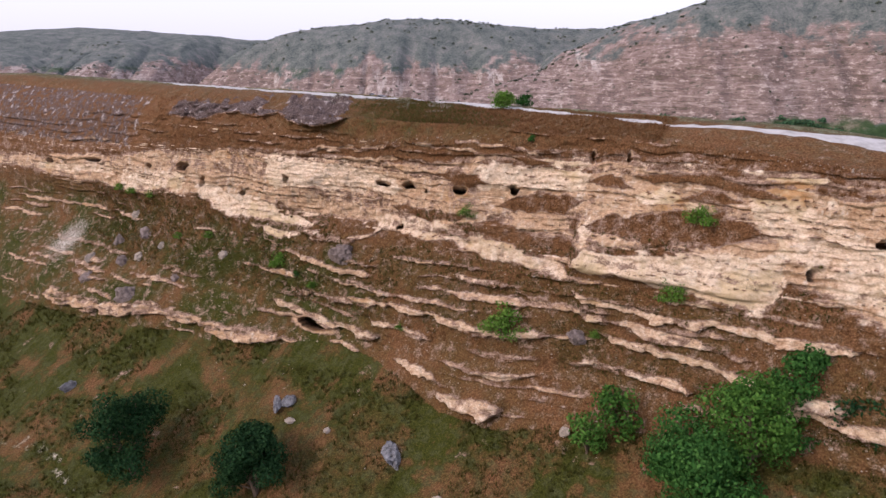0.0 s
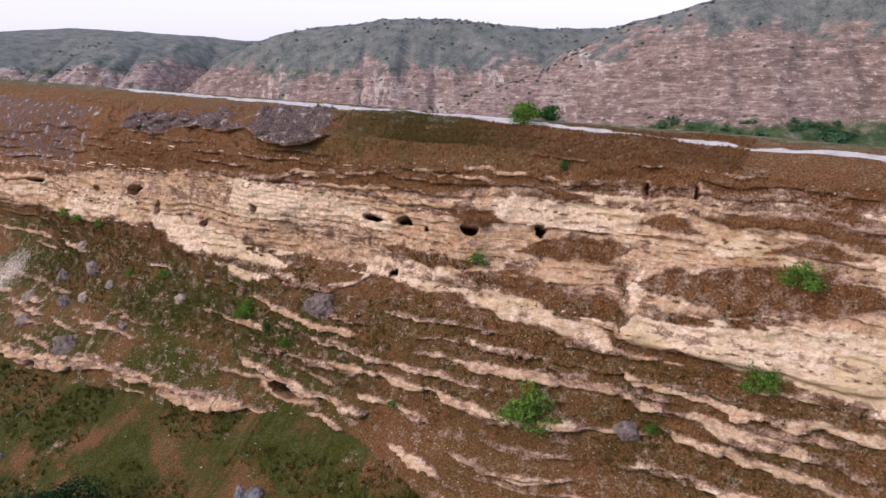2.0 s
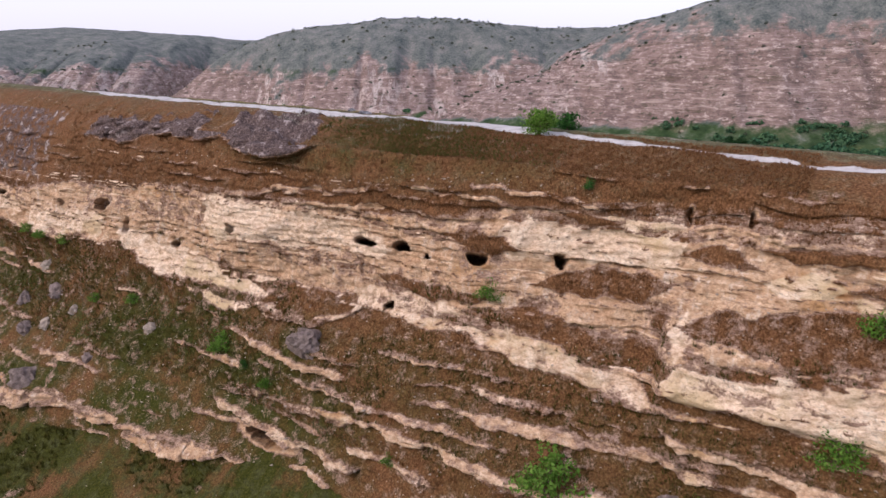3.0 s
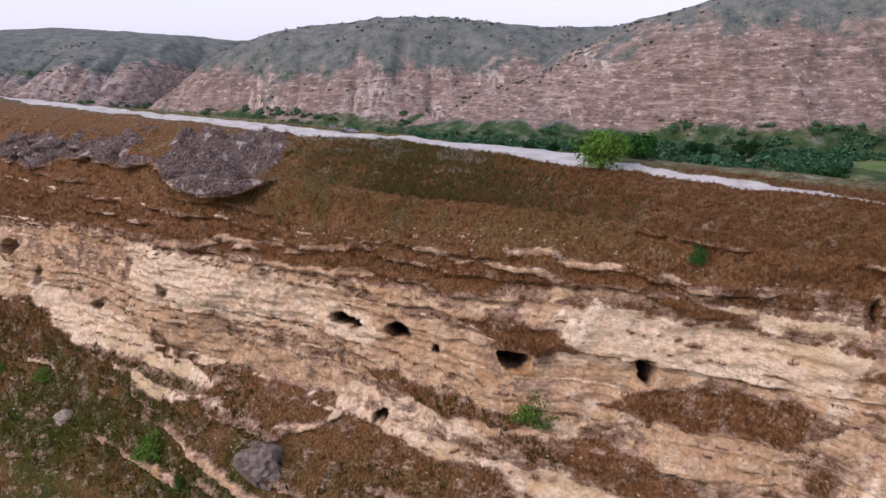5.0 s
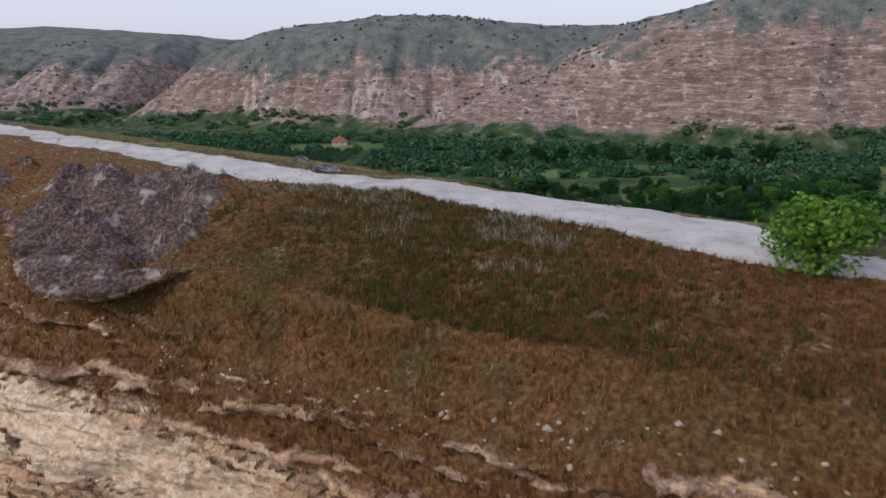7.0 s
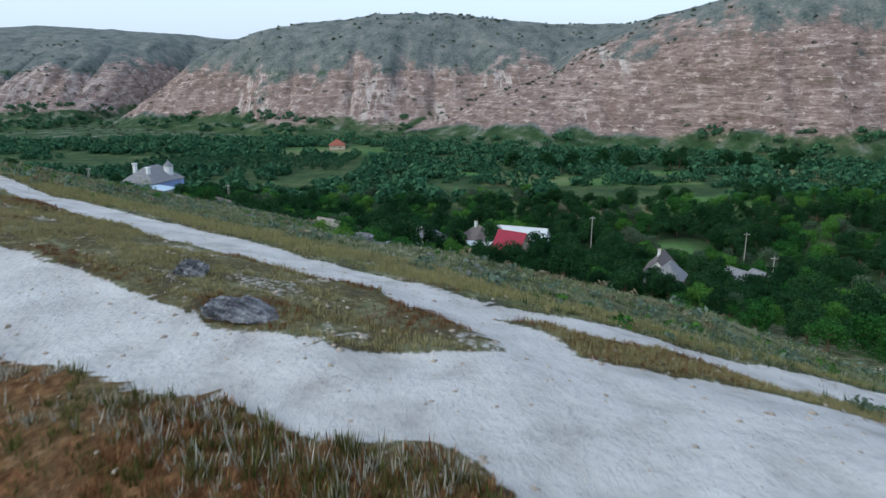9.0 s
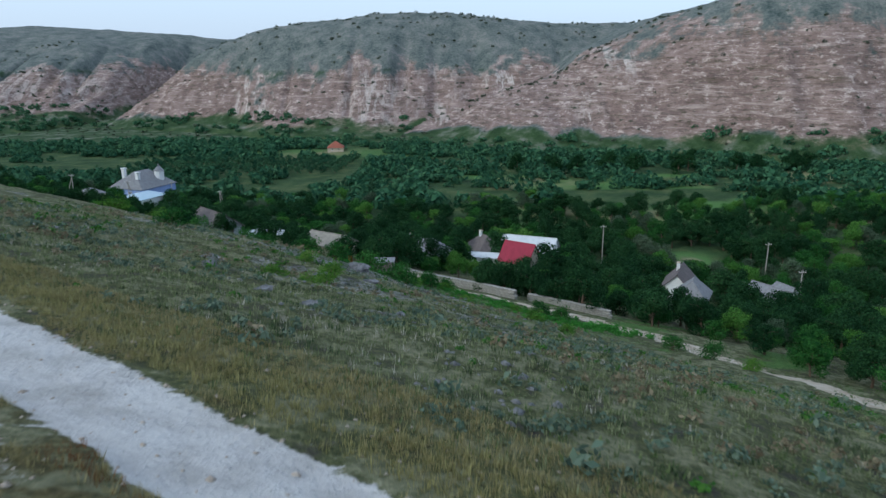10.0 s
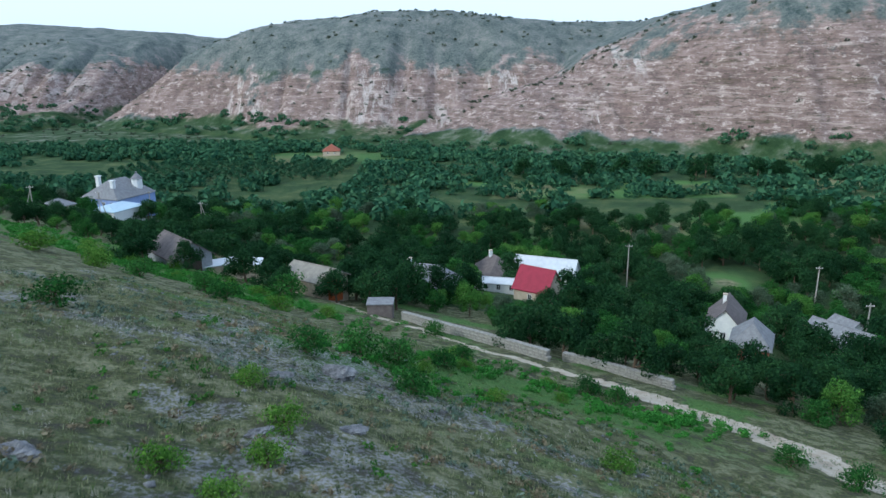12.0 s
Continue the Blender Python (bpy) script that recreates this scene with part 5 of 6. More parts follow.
# the barn's dark door panel stands in for the shade inside its open doorway
barn = gable_house("barn", -42.8, 206, 42, 5.5, 9, 2.4, 1.9, GREY_WALL, SLATE_DARK, "grey barn with a dark open doorway", chimney=0, windows=0, door=(2.4, 2.1, DARK_WOOD), sink=3)
gable_house("lean_to", -35.2, 206, 8, 7.0, 3.2, 2.0, 0.35, CREAM_WALL, WHITE_ROOF, "low lean-to with a pale sheet roof", chimney=0, windows=0, sink=3)
gable_house("garage", -22.5, 198.5, 55, 4.8, 7, 3.0, 1.2, CREAM_WALL, OLD_ROOF, "cream stone garage with an orange metal gate", chimney=0, windows=0, door=(2.6, 2.9, ORANGE_DOOR), sink=3)
gable_house("house", -9.5, 222, 70, 7, 12, 2.8, 2.6, LIMEWASH, SLATE, "long low house with a grey slate roof among trees", hip=2.5, chimney=1, sink=3)
gable_house("house", 5.4, 249, 25, 7.5, 8, 2.8, 3.2, LIMEWASH, SLATE_DARK, "small house with a dark hipped slate roof", hip=2.8, chimney=1, sink=3)
gable_house("barn", 15.5, 246, 68, 6.5, 12, 4.0, 2.6, LIMEWASH, WHITE_ROOF, "long white barn with a pale sheet roof", chimney=0, windows=2, sink=3)
gable_house("shed", 5.2, 235, 75, 3.4, 9, 2.1, 0.5, LIMEWASH, WHITE_ROOF, "low white shed with a flat sheet roof", chimney=0, windows=3, sink=3)
gable_house("house", 11.2, 228, 53, 5.6, 6.4, 2.9, 3.2, CREAM_WALL, RED_ROOF, "small house with a bright red metal roof", chimney=0, windows=1, sink=3)
gable_house("house", 38.8, 213.5, -26, 5.2, 8.5, 2.9, 2.7, LIMEWASH, SLATE_DARK, "white gabled cottage with a dark slate roof", chimney=1, windows=1, sink=4)
gable_house("summer_kitchen", 34.5, 195.5, -28, 4.6, 6.0, 3.4, 2.4, BRICK_WALL, SLATE, "red brick summer kitchen with a grey slate roof", hip=1.8, chimney=0, windows=1, sink=4)
gable_house("house", 53.5, 207, 30, 6, 9, 2.6, 2.0, CREAM_WALL, SLATE, "low house with a grey roof sunk among trees", chimney=0, sink=3)
gable_house("shed", 62.0, 220, 20, 3.2, 4.2, 2.6, 0.9, LIMEWASH, SLATE, "white garden shed with a grey roof", chimney=0, windows=1, sink=3)
gable_house("house", -61.5, 476, 5, 8.5, 8.5, 2.4, 3.0, CREAM_WALL, ORANGE_ROOF, "lone house with a steep orange tiled roof", hip=3.6, chimney=0, sink=2)


WALL_STONE = plain_material("grey_wall_stone", (0.13, 0.125, 0.115), (0.42, 0.40, 0.36), 1.1, 0.95, 0.9, 0.04)


def dry_wall(points, high, thick, seed):
    """The garden wall: its courses of rough stones, and a core behind them."""
    rng = random.Random(seed)
    top = base("stone_wall", pose(*points[0]), "rough limestone garden wall along the lane", "wall")
    o = Vector(points[0])
    stones, core = [], bmesh.new()
    for (ax, ay, az), (bx, by, bz) in zip(points, points[1:]):
        a, b = Vector((ax, ay, az)), Vector((bx, by, bz))
        run = b - a
        flat = Vector((run.x, run.y, 0)).normalized()
        side = Vector((-flat.y, flat.x, 0))
        vs = []
        for p in (a, b):
            for sx, zz in ((-0.4, -1.2), (0.4, -1.2), (0.4, high * 0.92), (-0.4, high * 0.92)):
                vs.append(core.verts.new(p - o + side * sx * thick + Vector((0, 0, zz))))
        for q in ((0, 1, 2, 3), (7, 6, 5, 4), (0, 4, 5, 1), (1, 5, 6, 2), (2, 6, 7, 3), (3, 7, 4, 0)):
            core.faces.new([vs[i] for i in q])
        for c in range(4):
            at = 0.0
            while at < run.length:
                w = rng.uniform(0.45, 0.95)
                p = a + run * min((at + w / 2) / run.length, 1)
                stones.append((p + Vector((0, 0, high * (c + 0.5) / 4)), math.atan2(flat.y, flat.x), w * 0.47, thick * rng.uniform(0.46, 0.56), high / 8 * rng.uniform(0.85, 1.02)))
                at += w
    part("core", core, WALL_STONE, top)
    bm = bmesh.new()
    box(bm, -1, -1, -1, 1, 1, 1, 0.22)
    for v in bm.verts:
        v.co *= 1 + 0.10 * noise.noise(v.co * 1.7)
    me = bpy.data.meshes.new("stone")
    bm.to_mesh(me)
    bm.free()
    me.materials.append(WALL_STONE)
    for p, turn, sx, sy, sz in stones[:290]:
        ob = new("stone", me)
        ob.parent = top
        ob.matrix_basis = Matrix.LocRotScale(p - o, Euler((0, 0, turn)), (sx, sy, sz))


wall_line = [(-10.5, 187.5), (-5.4, 182.2), (-0.6, 177.2), (3.9, 172.4)]
dry_wall([(x, y, ground_z(x, y) - 0.1) for x, y in wall_line], 1.25, 0.55, 3)
wall_line = [(5.9, 174.6), (10.4, 171.4), (14.6, 168.3)]
dry_wall([(x, y, ground_z(x, y) - 0.1) for x, y in wall_line], 1.05, 0.55, 4)


def power_pole(x, y, high, stay, label):
    z = ground_z(x, y)
    p = base("power_pole", pose(x, y, z), label, "pole")
    bm = bmesh.new()
    tube(bm, [(0, 0, -0.5), (0, 0, high * 0.5), (0, 0, high)], [0.15, 0.13, 0.10], 8)
    part("post", bm, POLE_WOOD, p)
    if stay:
        bm = bmesh.new()
        tube(bm, [(stay, 0.4, -0.5), (stay * 0.5, 0.2, high * 0.46), (0.08, 0, high * 0.93)], [0.13, 0.11, 0.09], 8)
        part("stay", bm, POLE_WOOD, p)
    bm = bmesh.new()
    box(bm, -0.7, -0.06, high - 0.55, 0.7, 0.06, high - 0.43)
    arm = part("crossarm", bm, POLE_WOOD, p)
    for k in (-0.6, -0.2, 0.2, 0.6):
        bm = bmesh.new()
        tube(bm, [(k, 0, high - 0.43), (k, 0, high - 0.25)], [0.04, 0.03], 6)
        part("insulator", bm, LIMEWASH, arm)


for x, y, high, stay in ((-93.5, 259, 8.0, -2.6), (-67.5, 288, 8.0, 1.9), (-91.5, 284, 8.0, 1.8), (-87.5, 305, 8.5, 0), (33.5, 251, 9.5, 0), (66.0, 237, 9.0, 0), (61.0, 213, 8.0, 0)):
    power_pole(x, y, high, stay, "weathered power pole with a slanting stay" if stay else "tall plain power pole with a crossarm")

# the dark tank and the heap of rubble at the lane's end
tank = base("water_tank", pose(-13.2, 189.0, ground_z(-13.2, 189.0)), "dark metal tank under a grey sheet cover", "tank")
bm = bmesh.new()
box(bm, -1.5, -1.2, -0.6, 1.5, 1.2, 1.7, 0.12)
part("body", bm, SLATE_DARK, tank)
bm = bmesh.new()
box(bm, -1.6, -1.3, 1.71, 1.6, 1.3, 1.85, 0.03)
part("cover", bm, SLATE, tank)
# ---- trees and bushes ----
rng = np.random.default_rng(11)
PARK = pose(0, 0, -200)


def plant(kinds, places, group, sizes=(0.8, 1.2), sunk=0.0):
    """Sets one of the kinds at each place (x, y, size), turned at random."""
    for x, y, k in places:
        src = kinds[int(rng.integers(len(kinds)))]
        ob = copy_thing(src, pose(x, y, ground_z(x, y) - sunk, 0, 0, rng.uniform(0, 360)))
        ob.scale = (k * rng.uniform(0.9, 1.1), k * rng.uniform(0.9, 1.1), k * rng.uniform(0.92, 1.08))
        tagged(ob, group=group)


def clear(kinds):
    """Takes the patterns away once their copies stand."""
    for ob in kinds:
        for o in (*ob.children_recursive, ob):
            bpy.data.objects.remove(o)


walnut = [tree(("walnut_tree", "plum_tree")[k % 2], 21 + k, 7.6, 3.8, 3300, 0.22, LEAF_GARDEN, "dark green spreading garden tree", low=0.14) for k in range(4)]
fruit = [tree("fruit_tree", 31 + k, 5.6, 2.9, 2500, 0.19, LEAF_MID, "mid-green leafy orchard tree", low=0.12) for k in range(3)]
acacia = [tree("acacia_tree", 41 + k, 6.4, 2.9, 2500, 0.19, LEAF_PALE, "light green feathery tree", low=0.15) for k in range(2)]
willow = [tree("willow_tree", 51, 6.0, 3.2, 2500, 0.20, LEAF_GREY, "silvery grey-green rounded tree", low=0.12)]
FREE = [(-101, 316, 12), (-93.5, 297, 8), (-42.5, 207, 5.5), (-35, 206, 4), (-22.5, 197.5, 4), (5.4, 249, 4.5), (15.5, 246, 7), (5.2, 235, 5), (11.2, 228, 6.5), (38.5, 213.0, 6.5), (34.5, 195.5, 6), (53.5, 207, 3), (62, 220, 3)]


def open_ground(x, y, s, n):
    """Roofs, the views of them, meadows and the lane stay free of trees."""
    behind_wall = x > np.interp(y, LANE_Y, LANE_X) + (4.6 if y < 165 else 7.0) and x > -2
    if n < (146 if behind_wall else 153 if x < -28 else 160) + 6 * vnoise(x / 14, y / 14, 7):
        return True
    if any((x - a) ** 2 + (y - b) ** 2 < r * r for a, b, r in FREE):
        return True
    if any(abs(x - (a + (a + 6) * (y - b) / (b - 111))) < r * 0.7 and b - 15 < y < b for a, b, r in FREE):
        return True
    if (40 < x < 96 and 312 < y < 352 and fbm(x / 25, y / 12, 8, 2) > -0.5) or (abs(x - 57) < 9 and abs(y - 256) < 10) or (abs(x + 62) < 26 and abs(y - 466) < 16):
        return True
    return abs(x - np.interp(y, LANE_Y, LANE_X)) < 3.6


groves = []
tries = 0
while len(groves) < 860 and tries < 16000:
    tries += 1
    y = rng.uniform(150, 330)
    half = 0.70 * (y - 100) + 6
    x = rng.uniform(-half - 6, half)
    s, n = to_sn(x, y)
    if open_ground(x, y, s, n) or vnoise(x / 15, y / 15, 10) < 0.14:
        continue
    if any((x - a) ** 2 + (y - b) ** 2 < 8.5 for a, b, c, d in groves):
        continue
    pick = vnoise(x / 16, y / 16, 12) + rng.uniform(-0.25, 0.25)
    groves.append((x, y, rng.uniform(0.6, 1.0) * (1.0 if n > 185 else 0.72), pick))
for x, y, k, pick in groves:
    kinds = walnut if pick < 0.56 else fruit if pick < 0.78 else acacia if pick < 0.93 else willow
    plant(kinds, [(x, y, k)], "village trees", sunk=0.1)
# a row of big trees at the foot of the right-hand hill
plant(walnut, [(30 + 13 * k + 4 * math.sin(k * 3), 392 + 6 * math.cos(k * 2), 1.25) for k in range(11)], "village trees")
plant(fruit, [(30, 140, 0.62), (33.5, 136, 0.66), (27, 147.5, 0.6), (36, 142, 0.75), (41, 136, 0.8), (30, 153, 0.62), (46, 131, 0.8)], "village trees")
plant(walnut, [(36.5, 132.5, 0.5), (31.5, 146, 0.52), (40, 129, 0.5), (38, 147.5, 0.6), (34.5, 151, 0.55), (44, 141, 0.6), (26, 154, 0.45), (48, 137, 0.6)], "village trees")
plant(walnut, [(-15.2, 193.5, 0.72), (-25.5, 193.0, 0.5), (-19.2, 194.5, 0.62), (-39.5, 199.5, 0.55), (-45.5, 201, 0.6), (-11.8, 196.5, 0.75), (-17.5, 200.5, 0.8), (-14.5, 203, 0.85), (-18, 205, 0.8), (-11, 206, 0.8), (-28.5, 197, 0.55), (-32, 200, 0.7), (-48, 203, 0.8), (-47, 212, 0.9), (-38, 214, 0.9), (-16, 214, 0.95), (-12, 210, 1.0), (-18, 219, 1.0), (-6, 214, 0.85), (27, 196, 0.8), (23, 202, 0.8), (20, 212, 0.75), (45, 199, 0.85), (50, 190, 0.8), (42, 186, 0.7)], "village trees")

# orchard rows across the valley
row = tree("orchard_tree", 61, 3.4, 1.7, 700, 0.24, LEAF_HAZY, "low dark orchard tree in a row", low=0.1)
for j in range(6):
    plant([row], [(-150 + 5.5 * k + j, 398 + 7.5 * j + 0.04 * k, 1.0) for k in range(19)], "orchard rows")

clear(walnut + fruit + acacia + willow + [row])

# bushes on the ridge and its far flank
scrub = [tree("shrub", 71 + k, 1.4, 0.95, 1300, 0.07, LEAF_MID, "low green shrub on the dry grass slope", "shrub", low=0.05, stems=3) for k in range(3)]
pale_scrub = [tree("shrub", 81 + k, 1.1, 0.85, 1500, 0.06, LEAF_SPRING, "fresh light green shrub", "shrub", low=0.05, stems=3) for k in range(2)]
plant(scrub, [(-25.6, 144.5, 1.25), (-11.2, 151.4, 1.5), (-6.7, 178.9, 1.3), (-4.4, 162.7, 1.1), (5.5, 161.9, 1.2), (7.5, 160.2, 1.2), (-13.4, 145.1, 1.2), (15.5, 149.5, 1.2), (17.8, 146.0, 1.2), (-7.7, 143.2, 1.1), (-24.6, 191.5, 2.3), (-25.1, 169.4, 1.5), (-32.5, 170, 1.5), (-27.8, 172.3, 1.6), (4.7, 190.3, 1.3), (8.4, 177.6, 1.2), (-9.0, 152.8, 1.2), (-6.0, 155.5, 1.1)], "shrubs on the slope")
plant(pale_scrub, [(-11.8, 133, 0.9), (1.6, 138.3, 1.0), (-14.2, 137, 0.8), (-12, 127, 0.7), (-14.2, 128.5, 0.9), (3.1, 134, 0.6), (-37.5, 172.3, 1.6), (-44.2, 174.4, 1.8), (-40, 177, 1.6), (-22, 176, 1.5), (-18, 179, 1.4), (-11.6, 130.2, 0.8), (19.5, 143, 1.0)] + [(-70 + 3.1 * k + 1.5 * math.sin(7 * k), 218 - 2.3 * k + 4 * math.sin(2.3 * k), 1.1 + 0.4 * math.sin(5 * k)) for k in range(16)] + [(-3 + 5.5 * math.sin(4.1 * k), 150 + 2.4 * k, 0.8 + 0.3 * math.sin(3 * k)) for k in range(8)], "shrubs on the slope")




def herbs(name, patches, leaf, label, seed):
    """Low rank growth in patches (x, y, reach, clumps, height), all in one."""
    q = np.random.default_rng(seed)
    pts, quads, at = [], [], 0
    for cx, cy, reach, count, tall in patches:
        for j in range(count):
            x, y = cx + reach * q.normal() * 0.6, cy + reach * q.normal() * 0.35
            k = tall * q.uniform(0.5, 1.3)
            p, f = leaves(q, [(0, 0, k * 0.4, k * 0.55), (k * 0.5, 0.1 * k, k * 0.3, k * 0.4)], 90, 0.10 * k + 0.03)
            pts.append(p + (x, y, ground_z(x, y) - 0.05))
            quads.append(f + at)
            at += len(p)
    ob = part(name, sheet(name, np.concatenate(pts), np.concatenate(quads)), leaf)
    tagged(ob, label, "herbs", kind="stuff")


LEAF_LUSH = leaf_material("leaf_lush", (0.035, 0.115, 0.020), (0.070, 0.225, 0.035), (0.14, 0.34, 0.06))
herbs("rank_herbs", [(-84, 236, 11, 60, 0.9), (-70, 221, 11, 70, 0.9), (-57, 208, 11, 90, 0.8), (-46, 199, 10, 90, 0.75), (-38, 192, 9, 90, 0.7), (-30, 188, 9, 80, 0.7), (-24, 183, 7, 50, 0.65), (-16, 178, 6, 30, 0.6), (-10, 150, 5, 34, 0.5), (-6, 158, 6, 40, 0.5), (4, 160, 5, 40, 0.6), (8, 155, 4, 30, 0.6), (1, 166, 4, 20, 0.6)], LEAF_LUSH, "bright green rank herbs on the slope", 21)
herbs("dark_herbs", [(4, 150, 7, 30, 0.4), (8, 156, 5, 40, 0.55), (12, 157, 4, 30, 0.6), (-4, 150, 6, 24, 0.4)], LEAF_LUSH, "low green herbs scattered in the dry grass", 22)

# the bush beside the road, with a smaller one behind it
ob = tree("roadside_bush", 91, 2.3, 1.35, 2600, 0.10, LEAF_SPRING, "bright green bush beside the chalk road", "bush", low=0.08, stems=5)
ob.matrix_basis = pose(6.7, 81.0, ground_z(6.7, 81.0) - 0.05)
ob = tree("roadside_bush", 92, 1.7, 1.05, 1000, 0.12, LEAF_MID, "dark green bush beside the chalk road", "bush", low=0.08, stems=4)
ob.matrix_basis = pose(9.3, 84.2, ground_z(9.3, 84.2) - 0.05)

# trees and bushes on the grass slope under the cliff
for x, y, h, r, count, size, leaf, label in (
        (-36.4, 71.2, 11.0, 4.3, 15000, 0.17, LEAF_DEEP, "dense dark green tree on the grass slope"),
        (-19.6, 62.6, 8.0, 3.8, 12000, 0.17, LEAF_DEEP, "rounded dark green bush on the grass slope"),
        (20.2, 47.4, 9.0, 4.4, 16000, 0.17, LEAF_MID, "broad leafy green tree under the cliff"),
        (24.4, 50.2, 9.2, 3.6, 7000, 0.18, LEAF_PALE, "tall leafy green tree under the cliff"),
        (28.0, 51.0, 9.4, 2.8, 4500, 0.18, LEAF_MID, "leafy green tree under the cliff"),
        (15.9, 57.4, 5.0, 2.2, 1300, 0.20, LEAF_PALE, "light green sapling clump under the cliff"),
        (12.9, 56.2, 4.2, 1.8, 900, 0.19, LEAF_PALE, "light green sapling clump under the cliff"),
        (33.0, 49.5, 6.0, 2.4, 2400, 0.20, LEAF_DEEP, "dark leafy tree under the cliff"),
        (-75.5, 100.5, 6.0, 3.2, 2400, 0.22, LEAF_DEEP, "dark bush at the cliff's foot"),
        (-69.0, 88.5, 2.2, 1.4, 700, 0.16, LEAF_MID, "small bush at the slope's foot")):
    ob = tree("tree", 100 + int(x + y), h, r, count, size, leaf, label, low=0.06, stems=2)
    ob.matrix_basis = pose(x, y, ground_z(x, y) - 0.1)


def on_face(s, z, out=0.0):
    n = float(face(np.array([s]), np.array([z]))[0][0]) - out
    return (*to_xy(s, n), z)


ledge_bushes = [(-31.4, 33.6, 2.5), (-16.4, 38.9, 1.7), (-66.5, 34.4, 1.7), (-14.5, 45.9, 1.7), (-39.2, 43.7, 1.2), (-59.0, 33.2, 0.8), (-81, 36.0, 0.9), (-87, 35.2, 0.9), (-44.5, 31.2, 0.7), (-23.0, 34.2, 0.7), (-62.2, 33.8, 0.6), (-96, 40.0, 1.0), (-100, 40.3, 1.0), (-104, 40.4, 1.0), (-33.0, 52.0, 0.5)]
for s, z, k in ledge_bushes:
    x, y, z = on_face(s, z, 0.1)
    ob = copy_thing(pale_scrub[int(rng.integers(2))] if k > 0.65 else scrub[0], pose(x, y, z - 0.15, 0, 0, rng.uniform(0, 360)))
    ob.scale = (k, k, k * 1.1)
    tagged(ob, "light green shrub on a cliff ledge", group="shrubs on the cliff")
clear(scrub + pale_scrub)

LEAF_SCRUB = leaf_material("leaf_scrub", (0.036, 0.050, 0.034), (0.070, 0.088, 0.060), (0.115, 0.13, 0.09))
# far scrub on the hills and round the meadows, as one growth
def far_scrub(name, count, accept, size, leaf, label, seed, grain=(60, 0.25)):
    r = np.random.default_rng(seed)
    x, y = r.uniform(-420, 320, count * 4), r.uniform(318, 800, count * 4)
    z, u = ground_height(x, y)
    keep = np.flatnonzero(accept(x, y, z, u, r.uniform(0, 1, len(x))))[:count]
    pts, quads, at = [], [], 0
    for i in keep:
        k = size * r.uniform(0.55, 1.35)
        p, q = leaves(r, [(0, 0, k * 0.55, k * 0.62), (k * 0.5, 0.1 * k, k * 0.4, k * 0.45), (-k * 0.45, 0.2 * k, k * 0.38, k * 0.42)], grain[0], grain[1] * k)
        pts.append(p + (x[i], y[i], z[i] - 0.1 * k))
        quads.append(q + at)
        at += len(p)
    ob = part(name, sheet(name, np.concatenate(pts), np.concatenate(quads)), leaf)
    tagged(ob, label, "scrub", kind="stuff")


far_scrub("valley_groves", 2100, lambda x, y, z, u, r: (y > 318) & (u < 0.02) & (np.abs(x + 15) < 0.75 * (y - 90)) & ~((x > 38) & (x < 96) & (y < 352)) & ((np.abs(x + 62) > 28) | (np.abs(y - 466) > 16)) & ((x > -38) | (y > 440) | (y < 396)) & (vnoise(x / 30, y / 13, 9) > 0.36), 4.2, LEAF_HAZY, "dense dark groves on the valley floor", 8)
far_scrub("hill_scrub", 2200, lambda x, y, z, u, r: (u > 0.10) & (u < 1.15) & (r < np.where(u > 0.93, 0.75, 0.20) * (0.4 + 1.2 * vnoise(x / 35, y / 35, 14))), 1.45, LEAF_SCRUB, "dark scattered scrub on the bare hills", 5, (24, 0.36))
far_scrub("foot_scrub", 2300, lambda x, y, z, u, r: (u > -0.5) & (u < 0.24) & ((np.abs(x + 62) > 30) | (np.abs(y - 468) > 16)) & (r < 0.9 * smooth(0.30, 0.55, vnoise(x / 22, y / 14, 15))), 3.2, LEAF_HAZY, "dense green scrub along the foot of the hills", 6)

